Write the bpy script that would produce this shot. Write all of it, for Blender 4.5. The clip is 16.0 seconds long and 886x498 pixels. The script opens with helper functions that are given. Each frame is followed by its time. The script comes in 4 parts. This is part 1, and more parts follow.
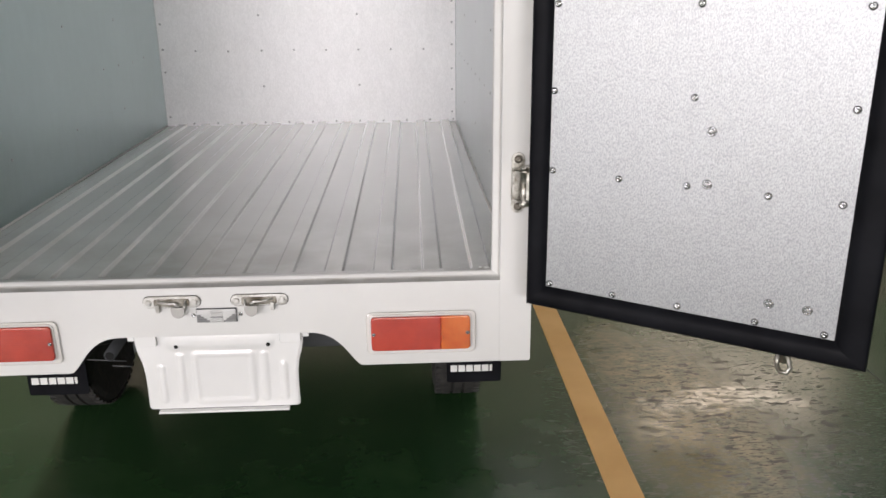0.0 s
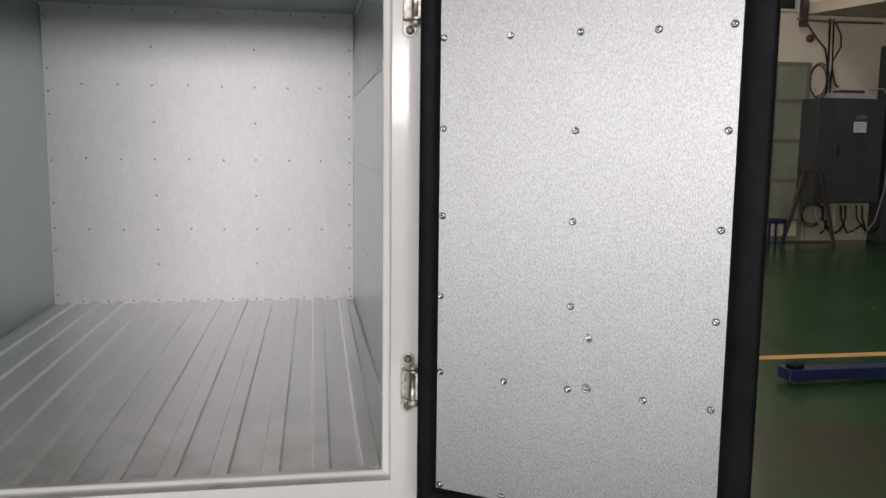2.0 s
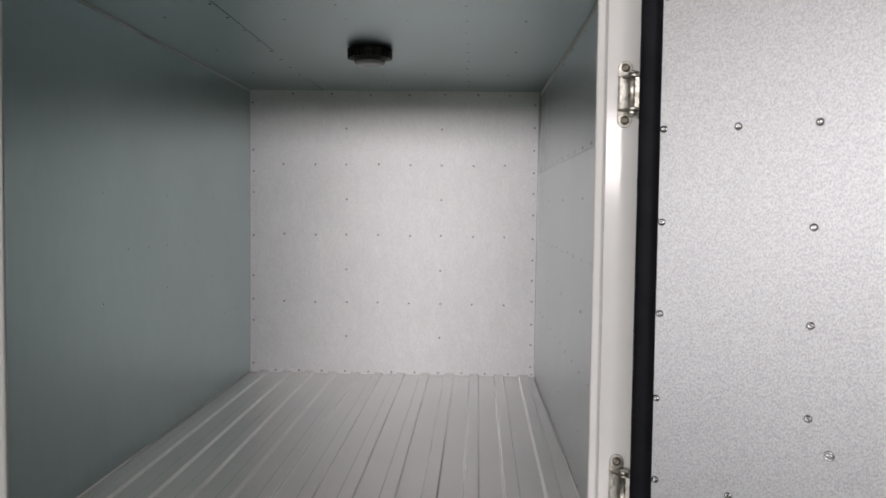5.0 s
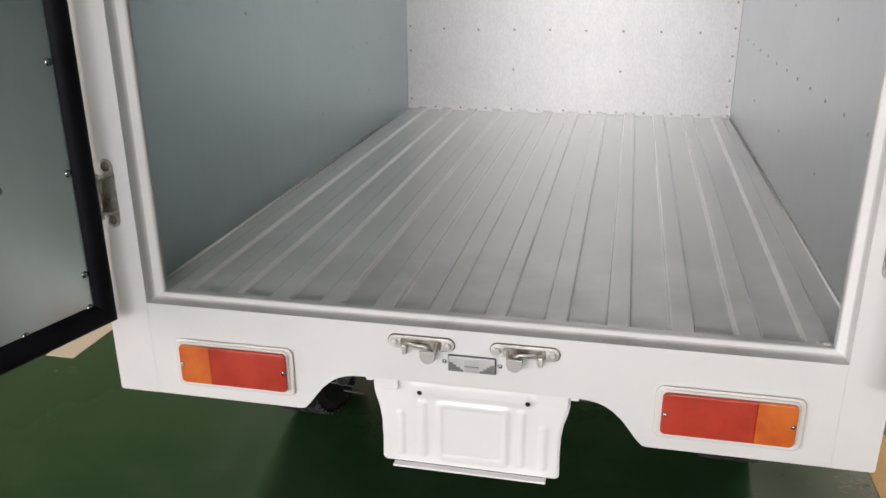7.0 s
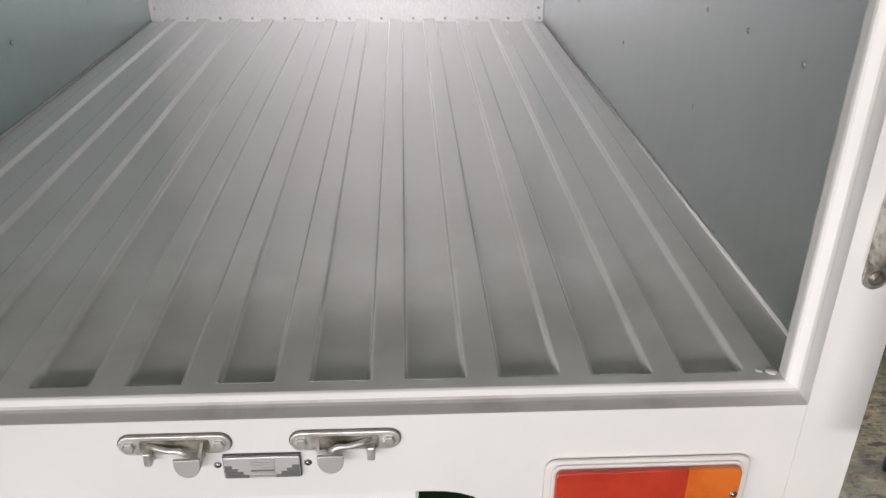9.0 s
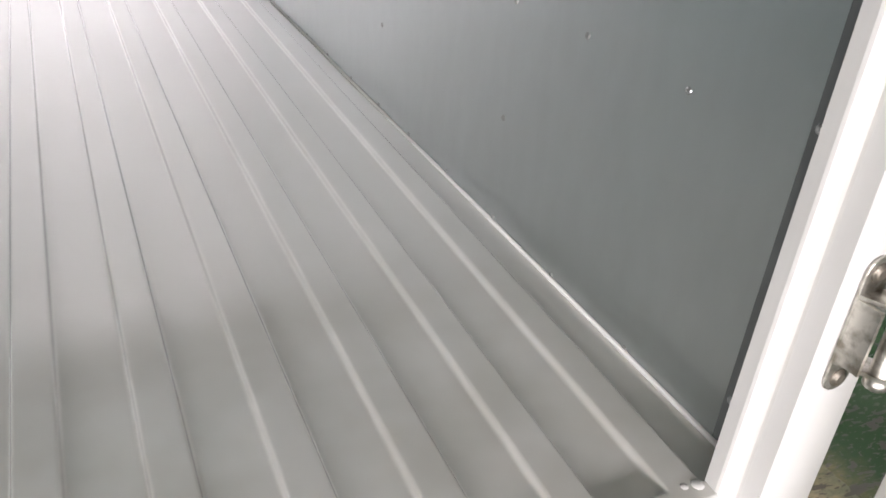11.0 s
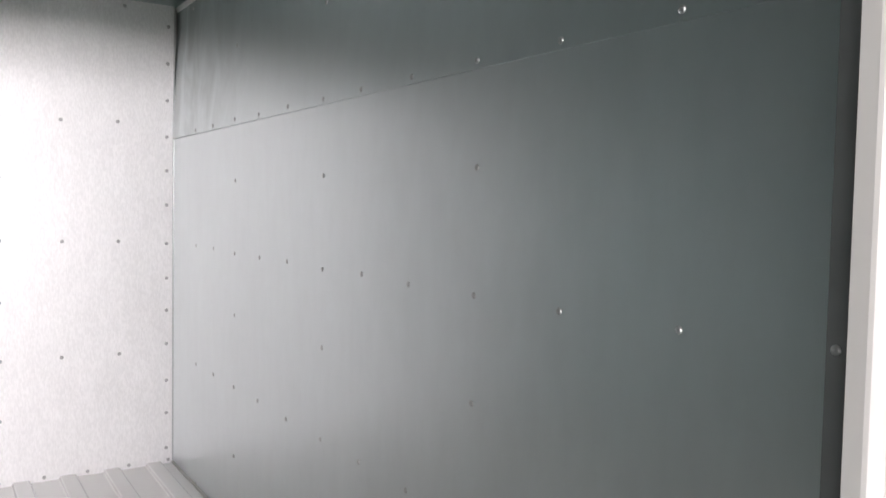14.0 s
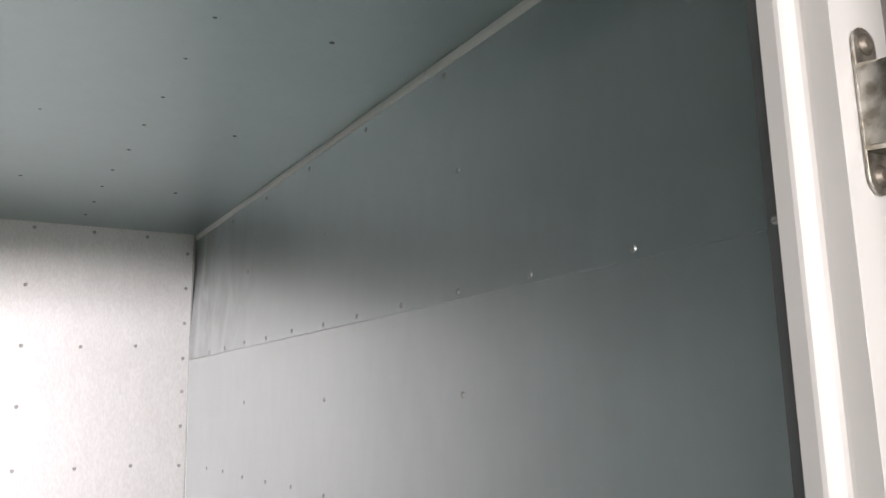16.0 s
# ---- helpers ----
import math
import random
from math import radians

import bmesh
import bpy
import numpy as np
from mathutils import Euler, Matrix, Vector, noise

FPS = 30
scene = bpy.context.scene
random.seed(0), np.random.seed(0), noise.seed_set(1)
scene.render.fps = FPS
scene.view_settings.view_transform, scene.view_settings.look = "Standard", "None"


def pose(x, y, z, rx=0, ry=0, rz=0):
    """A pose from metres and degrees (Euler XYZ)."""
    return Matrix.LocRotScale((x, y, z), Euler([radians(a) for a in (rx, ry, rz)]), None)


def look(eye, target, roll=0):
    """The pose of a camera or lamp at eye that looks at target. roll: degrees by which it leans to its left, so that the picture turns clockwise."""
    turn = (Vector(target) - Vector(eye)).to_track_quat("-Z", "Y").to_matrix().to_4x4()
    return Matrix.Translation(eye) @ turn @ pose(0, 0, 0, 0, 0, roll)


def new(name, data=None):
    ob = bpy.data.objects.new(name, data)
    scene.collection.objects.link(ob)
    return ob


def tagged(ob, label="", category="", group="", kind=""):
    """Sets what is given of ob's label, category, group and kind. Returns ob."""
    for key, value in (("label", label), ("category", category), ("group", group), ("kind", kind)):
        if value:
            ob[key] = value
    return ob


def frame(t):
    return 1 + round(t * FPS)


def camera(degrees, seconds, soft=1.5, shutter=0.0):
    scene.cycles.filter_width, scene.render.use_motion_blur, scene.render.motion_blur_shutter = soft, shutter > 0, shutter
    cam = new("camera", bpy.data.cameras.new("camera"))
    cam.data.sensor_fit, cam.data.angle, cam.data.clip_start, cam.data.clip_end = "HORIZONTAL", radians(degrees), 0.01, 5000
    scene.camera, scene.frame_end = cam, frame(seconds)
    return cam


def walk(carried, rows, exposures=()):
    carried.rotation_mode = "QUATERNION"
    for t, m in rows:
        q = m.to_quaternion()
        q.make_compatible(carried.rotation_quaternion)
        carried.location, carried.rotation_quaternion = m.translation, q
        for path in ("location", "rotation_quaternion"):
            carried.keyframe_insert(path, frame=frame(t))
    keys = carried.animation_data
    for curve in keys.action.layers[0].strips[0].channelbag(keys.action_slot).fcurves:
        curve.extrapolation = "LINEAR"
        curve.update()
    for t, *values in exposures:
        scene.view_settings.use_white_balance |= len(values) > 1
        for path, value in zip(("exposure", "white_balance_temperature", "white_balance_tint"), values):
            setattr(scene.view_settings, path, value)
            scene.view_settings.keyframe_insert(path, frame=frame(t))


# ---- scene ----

cam = camera(57.1, 16.0, shutter=0.15)
PATH = [
    (0, (0.495, -1.886, 1.452), (0.58, 0.011, 0.823), -0.6),
    (0.5, (0.511, -1.883, 1.467), (0.746, 0.019, 0.894), 0.2),
    (1, (0.527, -1.886, 1.506), (0.804, 0.045, 1.063), 0.6),
    (1.5, (0.528, -1.896, 1.536), (0.833, 0.057, 1.232), 0.9),
    (2, (0.527, -1.902, 1.557), (0.853, 0.055, 1.305), 0.7),
    (2.2, (0.53, -1.9, 1.567), (0.858, 0.059, 1.337), 0.6),
    (2.5, (0.519, -1.907, 1.58), (0.858, 0.059, 1.435), 0.7),
    (3, (0.51, -1.907, 1.603), (0.865, 0.061, 1.556), 0.9),
    (5.3, (0.405, -1.811, 1.619), (0.193, 0.174, 1.49), 0.6),
    (5.5, (0.396, -1.758, 1.602), (0.078, 0.207, 1.402), 0.3),
    (6, (0.385, -1.658, 1.561), (-0.13, 0.249, 1.249), -0.2),
    (6.4, (0.366, -1.601, 1.507), (-0.181, 0.251, 0.989), 0.1),
    (6.5, (0.354, -1.586, 1.494), (-0.179, 0.256, 0.926), 0.1),
    (7, (0.28, -1.455, 1.461), (-0.124, 0.379, 0.773), -0.4),
    (7.5, (0.22, -1.324, 1.442), (0.0, 0.51, 0.674), -1.6),
    (8, (0.231, -1.147, 1.416), (0.174, 0.677, 0.599), -1.0),
    (8.2, (0.238, -1.059, 1.422), (0.196, 0.764, 0.6), -0.9),
    (10.3, (0.119, -0.534, 1.341), (0.694, 1.028, 0.233), 3.4),
    (10.5, (0.15, -0.473, 1.351), (0.8, 1.056, 0.237), 3.3),
    (11, (0.139, -0.381, 1.393), (0.927, 1.157, 0.386), 5.0),
    (11.5, (0.065, -0.317, 1.437), (0.91, 1.22, 0.476), 3.6),
    (12, (0.046, -0.304, 1.467), (0.965, 1.28, 0.663), 3.5),
    (12.5, (0.056, -0.314, 1.505), (1.045, 1.304, 0.87), 3.5),
    (13, (0.059, -0.319, 1.537), (1.104, 1.322, 1.074), 3.0),
    (13.5, (0.069, -0.315, 1.562), (1.163, 1.334, 1.27), 2.5),
    (14, (0.077, -0.315, 1.593), (1.157, 1.366, 1.492), 1.1),
    (14.5, (0.082, -0.321, 1.612), (1.039, 1.435, 1.649), -0.8),
    (15, (0.092, -0.337, 1.619), (1.039, 1.418, 1.773), -1.5),
    (15.5, (0.106, -0.358, 1.629), (1.071, 1.375, 1.884), -0.9),
    (16, (0.117, -0.379, 1.644), (1.118, 1.313, 2.012), -1.3),
]
walk(cam, [(t, look(eye, target, roll)) for t, eye, target, roll in PATH],
     exposures=[(t, e, 6450 if t < 15 else 6600, 14 if t < 9 else 16) for t, e in ((0.0, -0.40), (1.0, -0.64), (2.0, -0.80), (3.0, -0.87), (5.5, -0.86), (6.0, -0.54), (6.5, -0.36), (7.5, -0.33), (8.0, -0.30), (10.5, 0.24), (11.0, 0.49), (12.0, 0.59), (13.0, 0.41), (14.0, 0.1), (14.5, -0.29), (15.2, -0.28), (16.0, 0.04))])

# ---- light: daylight through a high band of windows behind the camera, roof skylights and added fill openings ----
world = bpy.data.worlds.new("sky")
scene.world = world
world.use_nodes = True
wn = world.node_tree
sky = wn.nodes.new("ShaderNodeTexSky")
sky.sky_type, sky.sun_disc = "NISHITA", False
sky.sun_elevation, sky.sun_rotation = radians(50), radians(160)
wn.links.new(sky.outputs[0], wn.nodes["Background"].inputs[0])
wn.nodes["Background"].inputs[1].default_value = 0.12


def area(name, m, w, h, power, colour):
    data = bpy.data.lights.new(name, "AREA")
    data.shape, data.size, data.size_y, data.energy, data.color = "RECTANGLE", w, h, power, colour
    ob = new(name, data)
    ob.matrix_world = m
    return ob


HALL = (-9.0, 13.0, -9.0, 10.95, 7.0)  # x0, x1, y0, y1, height
BAND = (-8.3, 3.3, 1.9, 2.85)  # x0, x1, z0, z1 of the open window band behind the camera
bx, bz = (BAND[0] + BAND[1]) / 2, (BAND[2] + BAND[3]) / 2
area("window_daylight", look((bx, HALL[2] - 0.1, bz), (bx, 0, bz)), BAND[1] - BAND[0], BAND[3] - BAND[2], 1295, (1.0, 0.965, 0.955))
GATE = (-8.6, -5.2, 0.0, 3.0)  # y0, y1, z0, z1 of the open gate in the west wall
area("gate_daylight", look((HALL[0] - 0.1, -6.9, 1.5), (0, -6.9, 1.5)), GATE[1] - GATE[0], GATE[3] - GATE[2], 420, (1.0, 0.965, 0.955))
NORTH = (4.2, 8.0, 4.9, 6.5)  # x0, x1, z0, z1 of the upper windows in the far wall
area("upper_window_daylight", look((6.1, HALL[3] + 0.1, 5.7), (6.1, 0, 5.7)), NORTH[1] - NORTH[0], NORTH[3] - NORTH[2], 140, (1.0, 0.82, 0.62))
EAST = (6.4, 10.2, 4.6, 6.4)  # y0, y1, z0, z1 of an unseen opening, added to brighten the mezzanine wall
area("mezzanine_fill_light", look((HALL[1] + 0.1, 8.3, 5.5), (0, 8.3, 5.5)), EAST[1] - EAST[0], EAST[3] - EAST[2], 120, (1.0, 0.965, 0.955))
ROOF_STRIPS = ((-2.5, 460), (2.3, 150), (6.4, 280))  # x and power of the roof strips; the last is added to brighten the background
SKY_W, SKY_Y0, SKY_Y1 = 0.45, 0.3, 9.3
for sx, power in ROOF_STRIPS:
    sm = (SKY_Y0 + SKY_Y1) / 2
    area("roof_strip_light", look((sx, sm, HALL[4] + 0.15), (sx, sm + 0.0001, 0)), SKY_W, SKY_Y1 - SKY_Y0, power, (1.0, 0.965, 0.955))


# ---- materials ----
class Mat:
    def __init__(self, name, colour=(0.5, 0.5, 0.5), rough=0.5, metal=0.0, **more):
        self.m = bpy.data.materials.new(name)
        self.m.use_nodes = True
        self.t = self.m.node_tree
        self.b = self.t.nodes["Principled BSDF"]
        self.b.inputs["Base Color"].default_value = (*colour, 1)
        self.b.inputs["Roughness"].default_value = rough
        self.b.inputs["Metallic"].default_value = metal
        for key, value in more.items():
            self.b.inputs[key.replace("_", " ")].default_value = value
        self.coord = self.t.nodes.new("ShaderNodeTexCoord").outputs["Object"]

    def node(self, kind, **ins):
        n = self.t.nodes.new(kind)
        for key, value in ins.items():
            key = key.replace("_", " ")
            if hasattr(value, "is_output"):
                self.t.links.new(value, n.inputs[key])
            else:
                n.inputs[key].default_value = value
        return n

    def noise(self, scale, detail=4.0, stretch=(1, 1, 1), rough=0.55, dist=0.0):
        mp = self.node("ShaderNodeMapping", Vector=self.coord, Scale=stretch)
        return self.node("ShaderNodeTexNoise", Vector=mp.outputs[0], Scale=scale, Detail=detail, Roughness=rough, Distortion=dist).outputs[0]

    def ramp(self, fac, stops):
        n = self.node("ShaderNodeValToRGB", Fac=fac)
        els = n.color_ramp.elements
        while len(els) < len(stops):
            els.new(0.5)
        for e, (p, c) in zip(els, stops):
            e.position = p
            e.color = (*c, 1) if isinstance(c, tuple) else (c, c, c, 1)
        return n.outputs[0]

    def mix(self, fac, a, b, mode="MIX"):
        n = self.t.nodes.new("ShaderNodeMix")
        n.data_type, n.blend_type = "RGBA", mode
        for i, v in ((0, fac), (6, a), (7, b)):
            if hasattr(v, "is_output"):
                self.t.links.new(v, n.inputs[i])
            else:
                n.inputs[i].default_value = v if i == 0 else ((*v, 1) if isinstance(v, tuple) else (v, v, v, 1))
        return n.outputs[2]

    def math(self, op, a, b=0.0, c=0.0):
        n = self.t.nodes.new("ShaderNodeMath")
        n.operation = op
        for i, v in enumerate((a, b, c)):
            if hasattr(v, "is_output"):
                self.t.links.new(v, n.inputs[i])
            else:
                n.inputs[i].default_value = v
        return n.outputs[0]

    def put(self, colour=None, rough=None, metal=None):
        for key, v in (("Base Color", colour), ("Roughness", rough), ("Metallic", metal)):
            if v is not None:
                self.t.links.new(v, self.b.inputs[key])
        return self

    def bump(self, height, strength, distance):
        n = self.node("ShaderNodeBump", Height=height, Strength=strength, Distance=distance)
        if self.b.inputs["Normal"].is_linked:
            self.t.links.new(self.b.inputs["Normal"].links[0].from_socket, n.inputs["Normal"])
        self.t.links.new(n.outputs[0], self.b.inputs["Normal"])
        return self


def galvanised(name, base, rough, grain, emboss, stretch=(1, 1, 1), grain_dir=0.0, metal=1.0, speckle=0.0, dents=0.10, vary=1.0, smudge=False, relief=0.0006):
    g = Mat(name, base, rough, metal, Anisotropic=grain_dir)
    up = g.node("ShaderNodeCombineXYZ", Z=1.0)  # the rolling marks scatter light up and down
    g.t.links.new(up.outputs[0], g.b.inputs["Tangent"])
    cloud = g.noise(2.2, 4)
    streak = g.noise(26, 3, stretch)
    fine = g.noise(grain, 2, stretch)
    shade = g.mix(0.5, g.ramp(cloud, [(0.3, 0.93), (0.7, 1.0)]), g.ramp(streak, [(0.3, 0.92), (0.7, 1.0)]), "MULTIPLY")
    col = g.mix(1.0, base, shade, "MULTIPLY")
    if speckle:  # flecked zinc
        col = g.mix(1.0, col, g.ramp(fine, [(0.35, 1.0 - speckle), (0.65, 1.0)]), "MULTIPLY")
    r = g.math("MULTIPLY_ADD", streak, 0.10 * vary, rough - 0.05 * vary)
    r2 = g.math("MULTIPLY_ADD", fine, 0.08, g.math("MULTIPLY_ADD", cloud, 0.06 * vary, g.math("SUBTRACT", r, 0.04 + 0.03 * vary)))
    if smudge:  # dull wiped streaks where the sheet meets the front wall
        at = g.node("ShaderNodeSeparateXYZ", Vector=g.coord)
        near = g.ramp(g.math("SUBTRACT", at.outputs[1], 1.2), [(0.30, 0.0), (1.10, 1.0)])
        wiped = g.math("MULTIPLY", near, g.ramp(g.noise(7, 4, (1, 1.5, 0.6), 0.6, 0.8), [(0.40, 0.0), (0.68, 1.0)]))
        col = g.mix(g.math("MULTIPLY", wiped, 0.32), col, (0.30, 0.31, 0.30))
        r2 = g.math("MULTIPLY_ADD", wiped, 0.18, r2)
    g.put(col, r2)
    g.bump(fine, emboss, relief)
    g.bump(cloud, dents, 0.004)
    return g.m


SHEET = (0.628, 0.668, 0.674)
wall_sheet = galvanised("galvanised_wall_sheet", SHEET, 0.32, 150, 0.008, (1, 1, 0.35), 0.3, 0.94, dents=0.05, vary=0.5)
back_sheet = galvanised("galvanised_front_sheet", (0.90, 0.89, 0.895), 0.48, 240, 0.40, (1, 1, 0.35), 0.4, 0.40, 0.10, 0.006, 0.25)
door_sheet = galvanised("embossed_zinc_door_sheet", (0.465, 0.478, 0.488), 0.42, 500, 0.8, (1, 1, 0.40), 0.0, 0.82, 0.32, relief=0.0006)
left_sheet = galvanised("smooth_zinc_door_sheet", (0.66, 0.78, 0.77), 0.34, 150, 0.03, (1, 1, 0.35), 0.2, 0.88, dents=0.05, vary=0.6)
# same zinc, coloured darker for the shade on the left wall and ceiling
shaded_sheet = galvanised("shaded_zinc_sheet", (0.41, 0.507, 0.503), 0.32, 150, 0.018, (1, 1, 0.35), 0.3, 0.90, dents=0.05, vary=0.5)
upper_sheet = galvanised("smudged_upper_zinc_sheet", (0.615, 0.662, 0.666), 0.33, 150, 0.008, (1, 1, 0.35), 0.3, 0.94, dents=0.05, vary=0.5, smudge=True)
pale_rivet = Mat("pale_rivet_steel", (0.40, 0.40, 0.40), 0.40, 0.9).m
rivet_steel = Mat("rivet_steel", (0.40, 0.41, 0.42), 0.24, 1.0).m
dark_rivet = Mat("dull_dark_rivet", (0.15, 0.157, 0.157), 0.5, 0.5).m
# dark colour that paints the shadowed ring round each head
dark_rim = Mat("shade_ring_round_the_rivets", (0.055, 0.055, 0.055), 0.6).m
bright_rivet = Mat("bright_rivet_steel", (0.50, 0.51, 0.51), 0.42, 1.0).m
satin = Mat("satin_plated_steel", (0.60, 0.595, 0.57), 0.48, 0.85)
satin.put(satin.ramp(satin.noise(45, 3), [(0.3, (0.46, 0.44, 0.40)), (0.6, (0.66, 0.655, 0.635))]), satin.ramp(satin.noise(70, 3), [(0.3, 0.4), (0.7, 0.58)]))
satin = satin.m
white_sealant = Mat("white_sealant", (0.82, 0.82, 0.80), 0.45).m
rusty_zinc = Mat("browned_zinc_bolt", (0.20, 0.18, 0.15), 0.45, 0.7).m
dull_steel = Mat("dull_cast_steel", (0.40, 0.39, 0.37), 0.55, 0.5).m
dirty_satin = Mat("brown_stained_steel", (0.20, 0.18, 0.14), 0.5, 0.6)
dirty_satin.put(dirty_satin.ramp(dirty_satin.noise(38, 4), [(0.35, (0.10, 0.085, 0.06)), (0.65, (0.42, 0.40, 0.35))]))
dirty_satin = dirty_satin.m
# dark of the ceiling lap joint and of the keepers' painted contact shadow
contact_and_joint_dark = Mat("contact_and_joint_dark", (0.10, 0.095, 0.085), 0.6).m
sealant = Mat("pale_sealant", (0.68, 0.68, 0.66), 0.5).m
zinc = Mat("zinc_plated_steel", (0.60, 0.58, 0.53), 0.22, 1.0)
zinc.put(zinc.ramp(zinc.noise(60, 3), [(0.33, (0.26, 0.24, 0.20)), (0.58, (0.60, 0.585, 0.54))]), zinc.ramp(zinc.noise(90, 3), [(0.3, 0.32), (0.7, 0.50)]))
zinc = zinc.m


def paint(name, colour, rough, coat=1.0, orange=0.05, gloss=0.03, ior=1.5, grime=0.93, waves=0.04, mud=False):
    p = Mat(name, colour, rough, 0.0, Coat_Weight=coat, Coat_Roughness=gloss, Coat_IOR=ior)
    dirt = p.noise(3.0, 6)
    dark = tuple(c * grime for c in colour)
    col = p.ramp(dirt, [(0.35, dark), (0.6, colour)])
    if mud:  # brownish film trodden in over the first steps from the sill
        inwards = p.ramp(p.node("ShaderNodeSeparateXYZ", Vector=p.coord).outputs[1], [(0.05, 1.0), (0.75, 0.0)])
        film = p.math("MULTIPLY", inwards, p.ramp(p.noise(4.5, 3), [(0.40, 0.0), (0.62, 1.0)]))
        col = p.mix(p.math("MULTIPLY", film, 0.42), col, (0.36, 0.34, 0.26))
    p.put(col, p.math("MULTIPLY_ADD", p.noise(14, 3), 0.10, rough - 0.05))
    p.bump(p.noise(220, 2), orange, 0.0004)
    p.bump(p.noise(7, 2), waves, 0.004)
    return p.m


# white greyed to put the groove's shade into the paint, plus brown stains
shaded_stained_paint = Mat("white_paint_with_seat_shade_and_stains", (0.56, 0.55, 0.53), 0.5, Coat_Weight=0.3, Coat_Roughness=0.2)
shaded_stained_paint.put(shaded_stained_paint.ramp(shaded_stained_paint.noise(5, 5, (1, 1, 0.4), 0.65), [(0.30, (0.42, 0.40, 0.36)), (0.42, (0.55, 0.54, 0.52)), (0.7, (0.61, 0.605, 0.585))]))
shaded_stained_paint = shaded_stained_paint.m
bracket_paint = paint("white_bracket_paint", (0.76, 0.76, 0.75), 0.25)
white_paint = paint("white_truck_paint", (0.66, 0.658, 0.642), 0.35, 0.7, 0.05, 0.10)
frame_paint = paint("white_frame_paint_dulled_by_the_seal", (0.66, 0.658, 0.642), 0.60, 0.0, 0.05)
frame_paint.node_tree.nodes["Principled BSDF"].inputs["Specular IOR Level"].default_value = 0.25
floor_paint = paint("grey_floor_paint", (0.75, 0.745, 0.71), 0.15, 1.0, 0.015, 0.02, 2.0, 0.985, 0.006, True)
rubber = Mat("black_rubber", (0.012, 0.013, 0.017), 0.55, Specular_IOR_Level=0.08)
rubber.put(rubber.ramp(rubber.noise(9, 5), [(0.3, (0.004, 0.0042, 0.0055)), (0.7, (0.009, 0.0095, 0.012))]), rubber.ramp(rubber.noise(30, 4), [(0.3, 0.45), (0.7, 0.6)]))
rubber = rubber.m
underbody = Mat("black_underbody", (0.012, 0.012, 0.012), 0.6)
underbody.put(underbody.ramp(underbody.noise(12, 5), [(0.3, (0.006, 0.006, 0.006)), (0.7, (0.03, 0.028, 0.025))]))
underbody = underbody.m
tyre_rubber = Mat("tyre_rubber", (0.018, 0.018, 0.018), 0.75)
tyre_rubber.put(tyre_rubber.ramp(tyre_rubber.noise(40, 4), [(0.3, (0.012, 0.012, 0.012)), (0.7, (0.035, 0.033, 0.03))]))
tyre_rubber = tyre_rubber.m
dark_plastic = Mat("black_plastic", (0.018, 0.012, 0.011), 0.35).m
white_mark = Mat("white_mark", (0.72, 0.72, 0.70), 0.5).m
# flat black that stands for the dark inside of holes
hole_black = Mat("hole", (0.004, 0.004, 0.004), 0.9).m


def lens(name, colour, deep):
    p = Mat(name, colour, 0.22, 0.0, Coat_Weight=0.3, Coat_Roughness=0.04, Subsurface_Weight=0.15, Subsurface_Scale=0.01)
    p.put(p.ramp(p.noise(14, 3), [(0.35, deep), (0.65, colour)]))
    z = p.node("ShaderNodeSeparateXYZ", Vector=p.coord).outputs[2]
    p.bump(p.math("SINE", p.math("MULTIPLY", z, 1120.0)), 0.045, 0.0012)  # fine horizontal fluting
    return p.m


red_lens = lens("red_lamp_lens", (0.43, 0.042, 0.020), (0.33, 0.027, 0.013))
amber_lens = lens("amber_lamp_lens", (0.56, 0.135, 0.020), (0.42, 0.06, 0.010))
clear_bezel = Mat("clear_plastic_bezel", (0.62, 0.60, 0.57), 0.15, 0.0, Coat_Weight=0.7, Coat_Roughness=0.03).m
clear_lens = Mat("ribbed_clear_lens", (0.56, 0.56, 0.55), 0.28, 0.35, Coat_Weight=0.3).m

lamp_shade = Mat("dark_lamp_reflector", (0.20, 0.20, 0.20), 0.3, 0.4).m

# green workshop floor with a worn, dirty patch, its tan strengthened to paint window glare
gf = Mat("green_epoxy_floor", (0.04, 0.11, 0.035), 0.35)
big, mid, fine = gf.noise(0.6, 5), gf.noise(5, 6, rough=0.65), gf.noise(38, 4)
sep = gf.node("ShaderNodeSeparateXYZ", Vector=gf.coord)
green = gf.mix(gf.ramp(big, [(0.35, 0.0), (0.65, 1.0)]), (0.013, 0.041, 0.015), (0.025, 0.066, 0.022))
green = gf.mix(gf.math("MULTIPLY", gf.ramp(mid, [(0.45, 0.0), (0.75, 1.0)]), 0.35), green, (0.040, 0.080, 0.033))


def blob(x, y, rx, ry, wobble):
    dx = gf.math("DIVIDE", gf.math("SUBTRACT", sep.outputs[0], x), rx)
    dy = gf.math("DIVIDE", gf.math("SUBTRACT", sep.outputs[1], y), ry)
    r = gf.math("SQRT", gf.math("ADD", gf.math("MULTIPLY", dx, dx), gf.math("MULTIPLY", dy, dy)))
    return gf.ramp(gf.math("ADD", r, gf.math("MULTIPLY", gf.math("SUBTRACT", mid, 0.5), wobble)), [(0.45, 1.0), (1.0, 0.0)])


# first blob: tan wear; second: wear plus window glare put into the colour
worn_and_glare = gf.math("MAXIMUM", gf.math("MULTIPLY", blob(1.34, 1.00, 0.20, 0.50, 1.4), 0.50), gf.math("MULTIPLY", blob(1.47, 0.55, 0.32, 0.85, 1.3), 0.58))
streak = gf.noise(24, 5, (0.75, 1.8, 1), 0.75)
